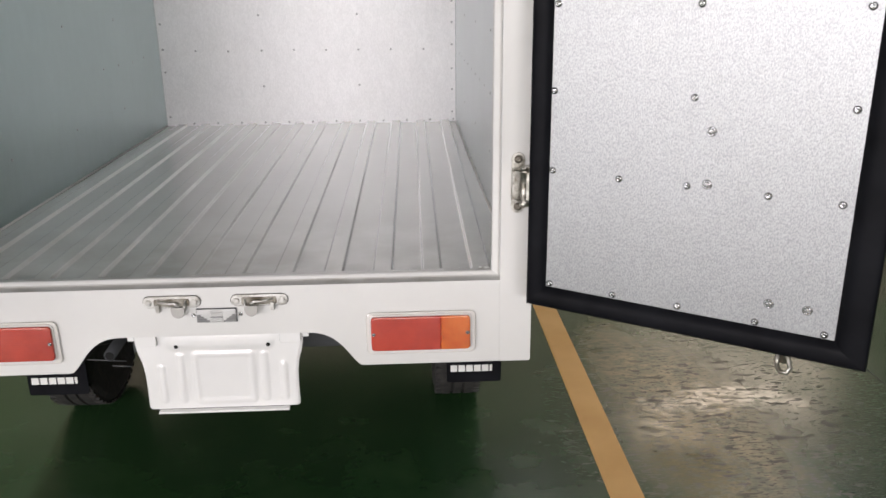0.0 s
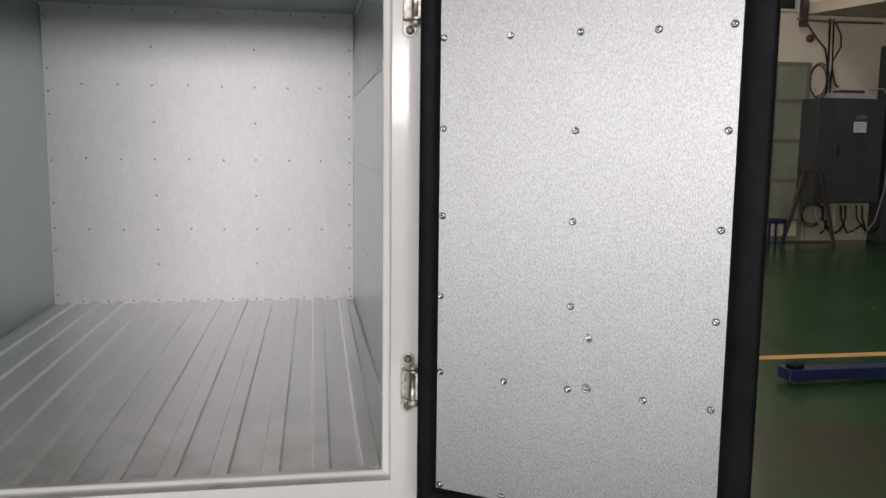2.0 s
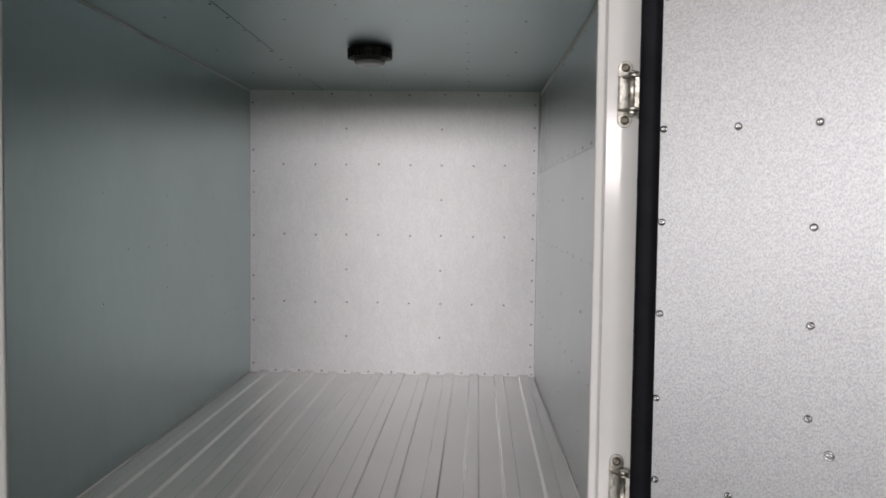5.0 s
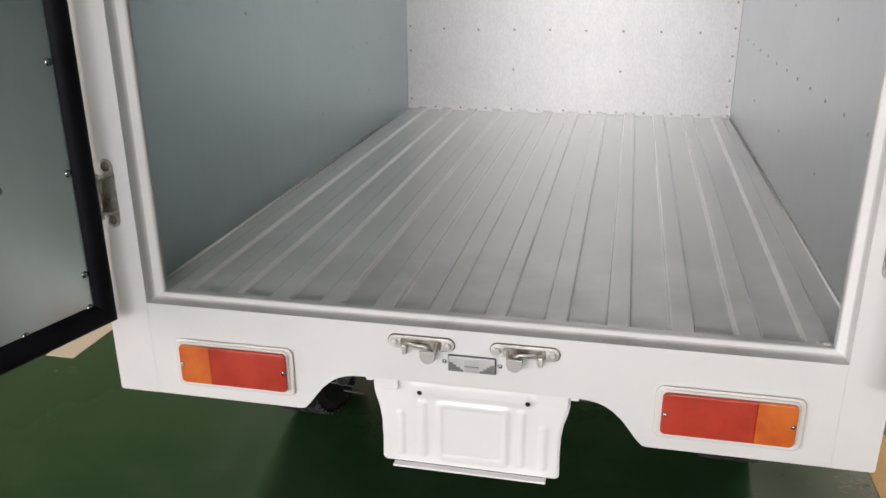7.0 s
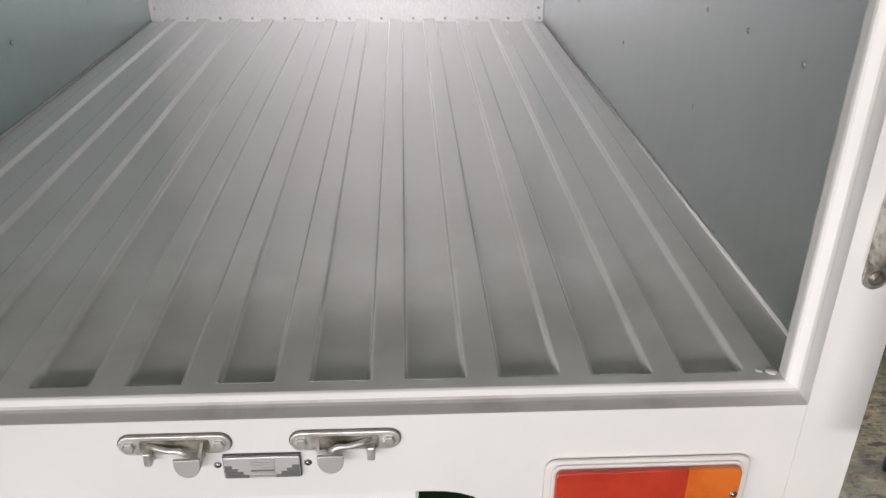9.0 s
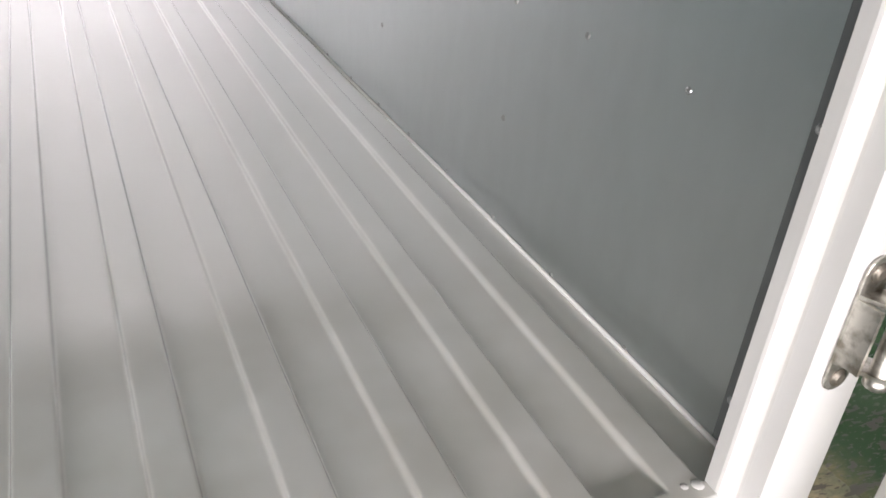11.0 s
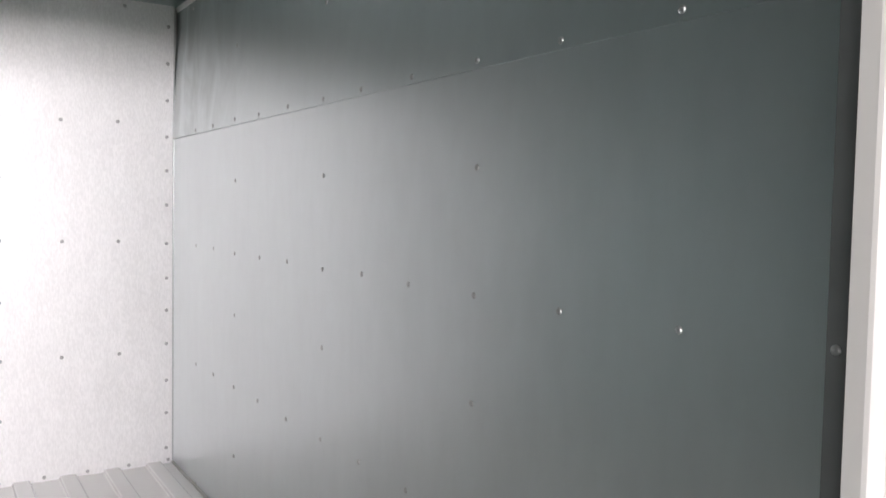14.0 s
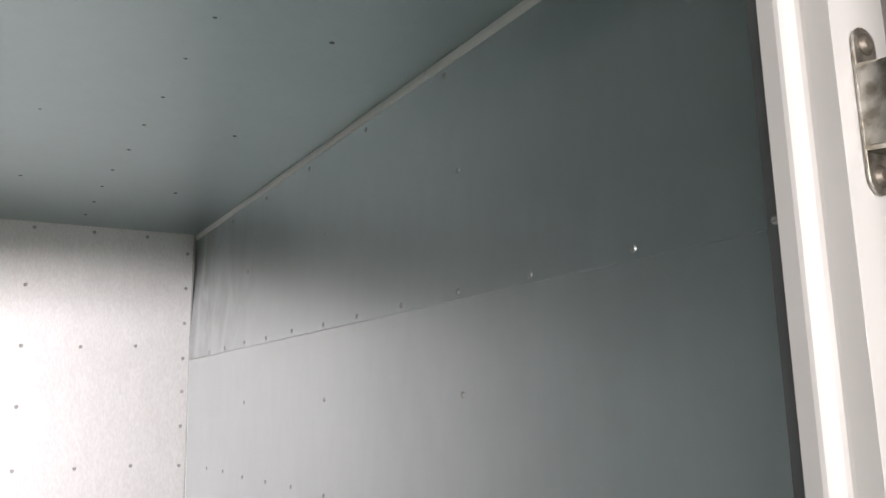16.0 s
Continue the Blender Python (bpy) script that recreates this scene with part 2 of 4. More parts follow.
stain = gf.math("MULTIPLY", blob(3.3, 1.8, 0.9, 0.5, 2.4), 0.8)
dust = gf.ramp(gf.math("MULTIPLY_ADD", streak, 0.6, gf.math("MULTIPLY", mid, 0.5)), [(0.45, 0.0), (0.66, 1.0)])
col = gf.mix(worn_and_glare, green, gf.mix(dust, (0.080, 0.085, 0.040), (0.52, 0.40, 0.23)))
col = gf.mix(stain, col, (0.045, 0.042, 0.026))
grit = gf.math("MAXIMUM", gf.ramp(gf.noise(26, 2, (0.55, 1.7, 1), 0.5, 0.4), [(0.60, 0.0), (0.62, 1.0)]), gf.ramp(gf.noise(64, 2, (0.7, 1.6, 1), 0.5), [(0.60, 0.0), (0.62, 1.0)]))
dirty = blob(1.62, 0.60, 0.75, 0.85, 1.2)
speck = gf.math("MULTIPLY", grit, gf.math("MULTIPLY_ADD", dirty, 0.85, 0.01))
col = gf.mix(speck, col, (0.020, 0.017, 0.010))
polished = gf.math("MAXIMUM", blob(1.66, 0.70, 0.26, 0.13, 1.6), blob(1.36, 0.38, 0.16, 0.34, 1.6))
wet = gf.math("MULTIPLY", polished, gf.ramp(streak, [(0.42, 0.0), (0.56, 1.0)]))
gf.put(col, gf.math("SUBTRACT", gf.math("ADD", gf.math("MULTIPLY_ADD", mid, 0.22, 0.12), gf.math("ADD", gf.math("MULTIPLY", speck, 0.25), gf.math("MULTIPLY", worn_and_glare, 0.14))), gf.math("MULTIPLY", wet, 0.26)))
gf.bump(fine, 0.05, 0.002)
gf.bump(streak, 0.04, 0.002)
green_floor = gf.m


def plain(name, a, b, scale, rough=0.7, bump=0.1):
    p = Mat(name, a, rough)
    p.put(p.ramp(p.noise(scale, 6), [(0.3, a), (0.7, b)]))
    p.bump(p.noise(scale * 12, 4), bump, 0.004)
    return p.m


yellow_line = plain("worn_yellow_line_paint", (0.55, 0.31, 0.08), (0.66, 0.40, 0.13), 4, 0.5)
pale_line = plain("faded_line_paint", (0.50, 0.40, 0.27), (0.60, 0.50, 0.36), 4, 0.6)
cream_wall = plain("cream_wall_paint", (0.60, 0.52, 0.40), (0.70, 0.62, 0.49), 1.2, 0.8)
olive_frame = plain("olive_brown_frame_paint", (0.17, 0.155, 0.11), (0.23, 0.21, 0.15), 3, 0.6)
beam_paint = plain("grey_green_steel_paint", (0.17, 0.185, 0.16), (0.23, 0.245, 0.21), 3, 0.55)
rail_paint = plain("brown_rail_paint", (0.13, 0.075, 0.045), (0.20, 0.12, 0.075), 9, 0.5)
tan_slab = plain("tan_painted_concrete", (0.48, 0.42, 0.34), (0.58, 0.51, 0.42), 2, 0.8)
hall_roof = plain("grey_roof_sheet", (0.18, 0.18, 0.17), (0.26, 0.26, 0.25), 2, 0.8)
slab_grey = plain("grey_concrete", (0.34, 0.32, 0.29), (0.44, 0.41, 0.37), 2, 0.85)
dark_enamel = plain("dark_grey_enamel", (0.045, 0.048, 0.052), (0.065, 0.068, 0.072), 3, 0.42, 0.03)
panel_grey = plain("dull_glass", (0.24, 0.25, 0.18), (0.34, 0.34, 0.25), 1.5, 0.25, 0.0)
dark_pane = plain("dark_window_glass", (0.018, 0.016, 0.014), (0.03, 0.027, 0.024), 2, 0.12, 0.0)
frame_dark = plain("brown_frame_paint", (0.14, 0.13, 0.11), (0.20, 0.19, 0.16), 5, 0.6)
cable_black = Mat("black_cable", (0.012, 0.011, 0.010), 0.5).m
cable_grey = plain("grey_conduit", (0.42, 0.41, 0.39), (0.50, 0.49, 0.46), 6, 0.5)
rusty = plain("dark_rusty_steel", (0.035, 0.028, 0.024), (0.075, 0.05, 0.04), 14, 0.6)
blue_paint = plain("blue_machine_paint", (0.004, 0.010, 0.045), (0.008, 0.017, 0.065), 7, 0.4, 0.05)
bell_red = plain("red_brown_enamel", (0.10, 0.020, 0.014), (0.14, 0.03, 0.02), 9, 0.4, 0.02)
paper_white = Mat("paper", (0.75, 0.75, 0.73), 0.7).m
bar_grey = Mat("grey_print", (0.30, 0.30, 0.30), 0.7).m


# ---- building helpers ----
def mesh_of(name, bm, material, smooth=False):
    me = bpy.data.meshes.new(name)
    bmesh.ops.recalc_face_normals(bm, faces=bm.faces[:])
    bm.to_mesh(me)
    bm.free()
    me.materials.append(material)
    if smooth:
        for p in me.polygons:
            p.use_smooth = True
    return me


PLACE = {}


def thing(name, at, label, category, group=""):
    ob = new(name)
    ob.empty_display_size = 0.1
    ob.location = at
    PLACE[ob] = Matrix.Translation(at)
    return tagged(ob, label, category, group)


def under(ob, parent, m=None):
    ob.parent = parent
    ob.matrix_parent_inverse = PLACE.get(parent, Matrix()).inverted()
    if m is not None:
        ob.matrix_basis = m
    PLACE[ob] = m if m is not None else Matrix()
    return ob


def part(name, bm, material, parent, label="", m=None, smooth=False):
    return tagged(under(new(name, mesh_of(name, bm, material, smooth)), parent, m), label)


def solid(name, bm, material, label="", category="", kind="", smooth=False, group=""):
    return tagged(new(name, mesh_of(name, bm, material, smooth)), label, category, group, kind)


def box(x0, x1, y0, y1, z0, z1, bevel=0.0, seg=2, bm=None, m=None):
    b = bmesh.new()
    bmesh.ops.create_cube(b, size=1.0)
    for v in b.verts:
        v.co = Vector(((x0 + x1) / 2 + v.co.x * (x1 - x0), (y0 + y1) / 2 + v.co.y * (y1 - y0), (z0 + z1) / 2 + v.co.z * (z1 - z0)))
    if bevel:
        bmesh.ops.bevel(b, geom=b.edges[:], offset=bevel, segments=seg, affect="EDGES", profile=0.5)
    if m is not None:
        b.transform(m)
    return join(bm, b) if bm is not None else b


def join(bm, other):
    tmp = bpy.data.meshes.new("tmp")
    other.to_mesh(tmp)
    other.free()
    bm.from_mesh(tmp)
    bpy.data.meshes.remove(tmp)
    return bm


def tube(points, r, sides=10, closed=False, bm=None, squash=1.0):
    """A round bar along the points."""
    b = bmesh.new()
    pts = [Vector(p) for p in points]
    n = len(pts)
    rings = []
    side = None
    for i, p in enumerate(pts):
        ahead = (pts[(i + 1) % n] - pts[i - 1]) if closed else (pts[min(i + 1, n - 1)] - pts[max(i - 1, 0)])
        ahead.normalize()
        if side is None:
            side = ahead.cross(Vector((0, 0, 1)))
            if side.length < 0.1:
                side = ahead.cross(Vector((1, 0, 0)))
        side = (side - ahead * side.dot(ahead)).normalized()
        up = side.cross(ahead)
        rings.append([b.verts.new(p + r * (math.cos(a) * side + squash * math.sin(a) * up)) for a in (2 * math.pi * k / sides for k in range(sides))])
    for i in range(n if closed else n - 1):
        a, c = rings[i], rings[(i + 1) % n]
        for k in range(sides):
            b.faces.new((a[k], a[(k + 1) % sides], c[(k + 1) % sides], c[k]))
    if not closed:
        b.faces.new(rings[0])
        b.faces.new(rings[-1])
    return join(bm, b) if bm is not None else b


def turned(profile, sides, m=None, bm=None):
    """A turned solid about z: profile of (radius, height)."""
    b = bmesh.new()
    rings = [[b.verts.new((r * math.cos(2 * math.pi * k / sides), r * math.sin(2 * math.pi * k / sides), h)) for k in range(sides)] for r, h in profile]
    for a, c in zip(rings, rings[1:]):
        for k in range(sides):
            b.faces.new((a[k], a[(k + 1) % sides], c[(k + 1) % sides], c[k]))
    b.faces.new(rings[0])
    b.faces.new(rings[-1])
    if m is not None:
        b.transform(m)
    return join(bm, b) if bm is not None else b


def head(profile, sides, material, rim, smooth=True):
    """A rivet or bolt head with a dark rim round its foot, painted for shadow and reflection."""
    r = profile[0][0]
    me = mesh_of("rivet", turned([(r * 1.12, -0.0004), (r * 1.09, 0.0004), (r * 1.01, 0.0005)] + profile[1:], sides), material, smooth)
    me.materials.append(rim)
    for p in me.polygons:
        if max((me.vertices[v].co.xy.length for v in p.vertices)) > r * 1.04 and p.normal.z > -0.5:
            p.material_index = 1
    return me


def plate(outline, y0, y1, bevel=0.0, seg=2):
    """A plate in the xz plane from an outline of (x, z), between y0 and y1."""
    b = bmesh.new()
    f = b.faces.new([b.verts.new((x, y0, z)) for x, z in outline])
    ext = bmesh.ops.extrude_face_region(b, geom=[f])
    for v in ext["geom"]:
        if isinstance(v, bmesh.types.BMVert):
            v.co.y = y1
    if bevel:
        bmesh.ops.recalc_face_normals(b, faces=b.faces[:])
        rim = [e for e in b.edges if len({round(v.co.y, 5) for v in e.verts}) == 1]
        bmesh.ops.bevel(b, geom=rim, offset=bevel, segments=seg, affect="EDGES", profile=0.5)
    return b


def rounded(x0, x1, z0, z1, r, n=5):
    pts = []
    for cx, cz, a0 in ((x1 - r, z1 - r, 0), (x0 + r, z1 - r, 90), (x0 + r, z0 + r, 180), (x1 - r, z0 + r, 270)):
        pts += [(cx + r * math.cos(radians(a0 + 90 * k / n)), cz + r * math.sin(radians(a0 + 90 * k / n))) for k in range(n + 1)]
    return pts


def arc(cx, cz, r, a0, a1, n):
    return [(cx + r * math.cos(radians(a0 + (a1 - a0) * k / n)), cz + r * math.sin(radians(a0 + (a1 - a0) * k / n))) for k in range(n + 1)]


FACE_Y = pose(0, 0, 0, 90, 0, 0)  # turns a z axis to -y
FACE_X = pose(0, 0, 0, 0, -90, 0)  # z axis to -x
FACE_PX = pose(0, 0, 0, 0, 90, 0)
FACE_DOWN = pose(0, 0, 0, 180, 0, 0)
SMALL_RIVET = mesh_of("rivet", turned([(0.0052, -0.0005), (0.0050, 0.0008), (0.0036, 0.0020), (0.0018, 0.0023), (0.0014, 0.0017), (0.0003, 0.0016)], 10), bright_rivet, True)
RIVET = head([(0.0072, -0.0005), (0.0070, 0.0012), (0.0052, 0.0030), (0.0028, 0.0036), (0.0022, 0.0026), (0.0004, 0.0024)], 12, rivet_steel, dark_rim)
WALL_RIVET = mesh_of("rivet", turned([(0.0058, -0.0005), (0.0056, 0.0008), (0.0042, 0.0020), (0.0022, 0.0024), (0.0016, 0.0017), (0.0004, 0.0016)], 10), pale_rivet, True)
HEX_BOLT = mesh_of("bolt", turned([(0.0098, -0.0005), (0.0098, 0.0010), (0.0080, 0.0012), (0.0080, 0.0042), (0.0066, 0.0052), (0.0010, 0.0054)], 6), satin)
HINGE_BOLT = mesh_of("bolt", turned([(0.0100, -0.0005), (0.0100, 0.0012), (0.0074, 0.0016), (0.0066, 0.0036), (0.0050, 0.0044), (0.0030, 0.0036)], 12), rusty_zinc, True)
BOLT = head([(0.0092, -0.0005), (0.0092, 0.0013), (0.0074, 0.0016), (0.0070, 0.0010), (0.0060, 0.0011), (0.0056, 0.0042), (0.0040, 0.0050), (0.0012, 0.0046)], 16, rivet_steel, dark_rim)
CEILING_RIVET = mesh_of("rivet", turned([(0.0052, -0.0005), (0.0049, 0.0010), (0.0034, 0.0022), (0.0010, 0.0026)], 10), dark_rivet, True)


def rivet(parent, m, mesh=RIVET, name="rivet"):
    return under(new(name, mesh), parent, m)


# ---- the hall ----
X0, X1, Y0, Y1, H = HALL
solid("floor", box(X0, X1, Y0 - 0.2, Y1, -0.2, 0.0), green_floor, "green epoxy workshop floor with a worn dirty patch and window glare in its tan", "floor", "structure")
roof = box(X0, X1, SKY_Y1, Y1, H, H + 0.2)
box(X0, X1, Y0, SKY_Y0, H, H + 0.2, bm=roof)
edges = [X0] + [x + d for x, power in ROOF_STRIPS for d in (-SKY_W / 2, SKY_W / 2)] + [X1]
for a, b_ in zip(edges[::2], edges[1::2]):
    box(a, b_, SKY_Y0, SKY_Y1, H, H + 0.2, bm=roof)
solid("ceiling", roof, hall_roof, "grey sheet roof with two skylight strips and one strip added for fill light", "ceiling", "structure")
north = box(X0, NORTH[0], Y1, Y1 + 0.2, 0, H)
box(NORTH[1], X1, Y1, Y1 + 0.2, 0, H, bm=north)
box(NORTH[0], NORTH[1], Y1, Y1 + 0.2, 0, NORTH[2], bm=north)
box(NORTH[0], NORTH[1], Y1, Y1 + 0.2, NORTH[3], H, bm=north)
solid("wall_north", north, cream_wall, "cream painted far workshop wall", "wall", "structure")
west = box(X0 - 0.2, X0, Y0, GATE[0], 0, H)
box(X0 - 0.2, X0, GATE[1], Y1, 0, H, bm=west)
box(X0 - 0.2, X0, GATE[0], GATE[1], GATE[3], H, bm=west)
solid("wall_west", west, cream_wall, "cream painted workshop side wall with an open gate", "wall", "structure")
east = box(X1, X1 + 0.2, Y0, EAST[0], 0, H)
box(X1, X1 + 0.2, EAST[1], Y1, 0, H, bm=east)
box(X1, X1 + 0.2, EAST[0], EAST[1], 0, EAST[2], bm=east)
box(X1, X1 + 0.2, EAST[0], EAST[1], EAST[3], H, bm=east)
solid("wall_east", east, slab_grey, "grey sheet side wall of the workshop with an opening added for the mezzanine fill light", "wall", "structure")
south = box(X0, BAND[0], Y0 - 0.2, Y0, 0, H)
box(BAND[1], X1, Y0 - 0.2, Y0, 0, H, bm=south)
box(BAND[0], BAND[1], Y0 - 0.2, Y0, BAND[3], H, bm=south)
box(BAND[0], BAND[1], Y0 - 0.2, Y0, 0, BAND[2], bm=south)
solid("wall_south", south, cream_wall, "cream workshop wall with a wide high window band", "wall", "structure")
yard = box(-60, 60, -80, Y0 - 0.2, -0.2, -0.01)
box(-60, X0 - 0.2, Y0 - 0.2, 40, -0.2, -0.01, bm=yard)
solid("ground", yard, slab_grey, "grey concrete yard outside the workshop", "ground", "structure")
for n, (a, b_, c, d, mat, what) in enumerate(((1.07, 1.17, -4.0, 9.0, yellow_line, "orange-yellow line painted along the parking bay"),
                                              (-1.83, -1.71, 0.97, 9.0, pale_line, "faded tan line painted along the parking bay"),
                                              (2.6, 9.5, 3.55, 3.65, yellow_line, "orange-yellow line painted across the floor"))):
    solid("floor_marking", box(a, b_, c, d, 0.0, 0.003), mat, what, "floor marking", "structure")
solid("floor_joint", box(2.256, 2.262, -1.5, 1.25, 0.0, 0.0015), underbody, "narrow dark joint in the workshop floor", "floor joint", "structure")

# ---- the truck ----
truck = thing("box_truck", (0.0, 1.1, 0.0), "white box truck with open rear doors and a zinc-lined cargo box", "truck")
WL, WR, BACK, TOP, FLOOR = -0.728, 0.762, 2.356, 2.213, 0.733
EDGE = 2.29  # top of the box

# outer shell
part("side_wall", box(WR + 0.012, 0.80, 0.062, 2.42, 0.60, EDGE - 0.03, 0.004), white_paint, truck, "white painted outer side wall")
part("side_wall", box(-0.80, WL - 0.012, 0.062, 2.42, 0.60, EDGE - 0.03, 0.004), white_paint, truck, "white painted outer side wall")
part("roof", box(-0.80, 0.80, 0.062, 2.42, TOP + 0.012, EDGE, 0.006), white_paint, truck, "white roof of the cargo box")
part("front_bulkhead", box(WL - 0.011, WR + 0.011, BACK + 0.012, 2.419, 0.60, TOP + 0.011), white_paint, truck, "white front wall of the cargo box")


def ring_frame(rings):
    """Bands between rectangles (x0, x1, z0, z1, y), from the outside inwards."""
    b = bmesh.new()
    loops = [[b.verts.new(p) for p in ((x0, y, z0), (x1, y, z0), (x1, y, z1), (x0, y, z1))] for x0, x1, z0, z1, y in rings]
    for a, c in zip(loops, loops[1:]):
        for k in range(4):
            b.faces.new((a[k], a[(k + 1) % 4], c[(k + 1) % 4], c[k]))
    return b


# stepped and rounded rebate round the opening
rebate = [(-0.7050, 0.7205, 0.7425, 2.1190, 0.0), (-0.7047, 0.7207, 0.7428, 2.1185, 0.002), (-0.7037, 0.7208, 0.7442, 2.1170, 0.020), (-0.7022, 0.7200, 0.7455, 2.1150, 0.0255),
          (-0.6990, 0.7175, 0.7480, 2.1110, 0.0285), (-0.6850, 0.7065, 0.7545, 2.1010, 0.0325), (-0.6815, 0.7035, 0.7560, 2.0975, 0.0350), (-0.6800, 0.7025, 0.7566, 2.0960, 0.039),
          (-0.6860, 0.7035, 0.7566, 2.0960, 0.056)]
part("seal_seat", ring_frame(rebate[0:5]), shaded_stained_paint, truck, "seat of the door seal, its shade and brown stains in the paint")
post = ring_frame(rebate[4:] + [(-0.74, 0.78, 0.71, 2.20, 0.0562), (-0.74, 0.78, 0.71, 2.20, 0.064)])
part("door_frame", post, frame_paint, truck, "white stepped rebate round the rear opening", smooth=False)
part("corner_post", plate([(0.7205, 0.522), (0.7225, 0.52), (0.797, 0.52), (0.80, 0.524), (0.80, EDGE), (0.7205, EDGE)][::-1], 0.0, 0.061, 0.0003, 1), white_paint, truck, "white rear corner post")
part("corner_post", plate([(-0.705, 0.522), (-0.707, 0.52), (-0.797, 0.52), (-0.80, 0.524), (-0.80, EDGE), (-0.705, EDGE)], 0.0, 0.061, 0.0003, 1), white_paint, truck, "white rear corner post")
part("header", box(-0.7048, 0.7203, 0.0, 0.061, 2.119, EDGE, 0.002), white_paint, truck, "white beam above the rear opening")
# the dark steel strips just inside the frame
for x0, x1 in ((WR - 0.006, WR - 0.002), (WL + 0.002, WL + 0.006)):
    part("jamb_strip", box(x0, x1, 0.066, 0.1065, 0.76, TOP - 0.02), plain("dark_jamb_steel", (0.10, 0.11, 0.11), (0.15, 0.16, 0.16), 6, 0.35, 0.02), truck, "dark steel strip inside the frame")

# lower rear panel with two wheel-side arches cut out of its bottom edge
ARCH_R = [(0.375, 0.5205), (0.366, 0.5225), (0.354, 0.535), (0.340, 0.554), (0.323, 0.576), (0.306, 0.592), (0.290, 0.603), (0.272, 0.610), (0.252, 0.6135), (0.232, 0.6145)]
ARCH_L = [(0.014 - x, z) for x, z in ARCH_R]
outline = [(-0.7048, 0.5205)] + ARCH_L + ARCH_R[::-1] + [(0.7203, 0.5205), (0.7203, 0.7424), (-0.7048, 0.7424)]
part("rear_panel", plate(outline, 0.0001, 0.022, 0.0003, 1), white_paint, truck, "white lower rear panel with two rounded cut-outs")
part("under_sill", box(-0.70, 0.70, 0.024, 0.06, 0.665, 0.7385), underbody, truck, "dark inside of the sill")

# ribbed cargo floor: one pressed sheet
RIBS = 12
fb = bmesh.new()
near, far = 0.0360, BACK - 0.002
LEDGE = 0.7570  # the flat edge of the floor, level with the tops of the ribs


def floor_line(y):
    s = (y - near) / (far - near)
    pan = FLOOR + 0.0145
    tall = LEDGE - pan
    xs = [(WL, pan)]
    for i in range(RIBS):
        k = i - 6
        c = (0.055 + (0.1245 if k > 0 else 0.1187) * k) * (1 - s) + (0.067 + (0.1268 if k > 0 else 0.1193) * k) * s
        up = [(0.0300, 0.0), (0.0278, 0.005), (0.0262, 0.05), (0.0250, 0.16), (0.0238, 0.42), (0.0226, 0.74), (0.0214, 0.93), (0.0198, 0.99), (0.0180, 1.0), (0.0130, 1.0)]
        xs += [(c - d, pan + h * tall) for d, h in up] + [(c + d, pan + h * tall) for d, h in up[::-1]]
    return xs + [(WR, pan)]


ys = [near, 0.0520, 0.0545, 0.0575, 0.0600, 0.0640, 0.0650, 0.0660, 0.0680] + list(np.linspace(0.12, far, 14))
rows = []
for y in ys:
    line = floor_line(y)
    if y < 0.056:
        line = [(x, LEDGE) for x, z in line]
    elif y < 0.0635:
        f_ = 0.9 if y < 0.058 else 0.15
        line = [(x, z + (LEDGE - z) * f_) for x, z in line]
    rows.append([fb.verts.new((x, y, z)) for x, z in line])
for a, c in zip(rows, rows[1:]):
    for k in range(len(a) - 1):
        fb.faces.new((a[k], a[k + 1], c[k + 1], c[k]))
part("cargo_floor", fb, floor_paint, truck, "grey painted cargo floor pressed with twelve ribs", smooth=True)
part("floor_underside", box(WL, WR, 0.068, BACK, 0.60, 0.72), underbody, truck, "dark underside of the cargo floor")

# zinc lining
lining_r = part("right_lining", box(WR, WR + 0.010, 0.07, BACK, 0.70, 1.797), wall_sheet, truck, "lower zinc sheet of the side wall")
up_r = box(WR - 0.0045, WR - 0.0005, 0.07, BACK, 1.795, TOP)
for v in up_r.verts:
    if v.co.z > 2.0:
        v.co.x += 0.0155
part("right_lining", up_r, upper_sheet, truck, "upper zinc sheet lapped over the lower one")
lining_l = part("left_lining", box(WL - 0.010, WL, 0.07, BACK, 0.70, TOP), shaded_sheet, truck, "plain zinc sheet of the side wall")
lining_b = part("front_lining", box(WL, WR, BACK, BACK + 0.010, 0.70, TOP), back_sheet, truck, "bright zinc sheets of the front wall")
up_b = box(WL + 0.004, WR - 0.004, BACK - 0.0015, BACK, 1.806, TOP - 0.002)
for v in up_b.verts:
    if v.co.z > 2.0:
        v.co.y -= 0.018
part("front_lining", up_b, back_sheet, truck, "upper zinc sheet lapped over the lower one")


def ceil_z(x, y):
    """The ceiling hangs a little towards the rear and one side."""
    return TOP - (0.003 + 0.012 * (BACK - y) / BACK) * (x - WL) / (WR - WL)


def sag(b):
    for v in b.verts:
        v.co.z += ceil_z(v.co.x, v.co.y) - TOP
    return b


lining_t = part("ceiling_lining", sag(box(WL, WR + 0.012, 0.07, BACK, TOP, TOP + 0.010)), shaded_sheet, truck, "zinc sheet ceiling of the cargo box")
part("ceiling_lining", sag(box(WL + 0.003, -0.344, 0.07, BACK - 0.003, TOP - 0.0022, TOP)), shaded_sheet, truck, "lapped zinc ceiling sheet")
# corner trims
bead = bmesh.new()
rows_ = [[bead.verts.new((WR + dx, y, ceil_z(WR, y) + dz)) for dx, dz in ((0.0105, -0.0150), (0.0080, -0.0140), (0.0055, -0.0085), (0.0045, -0.0005), (0.0105, 0.0005))] for y in (0.075, BACK - 0.002)]
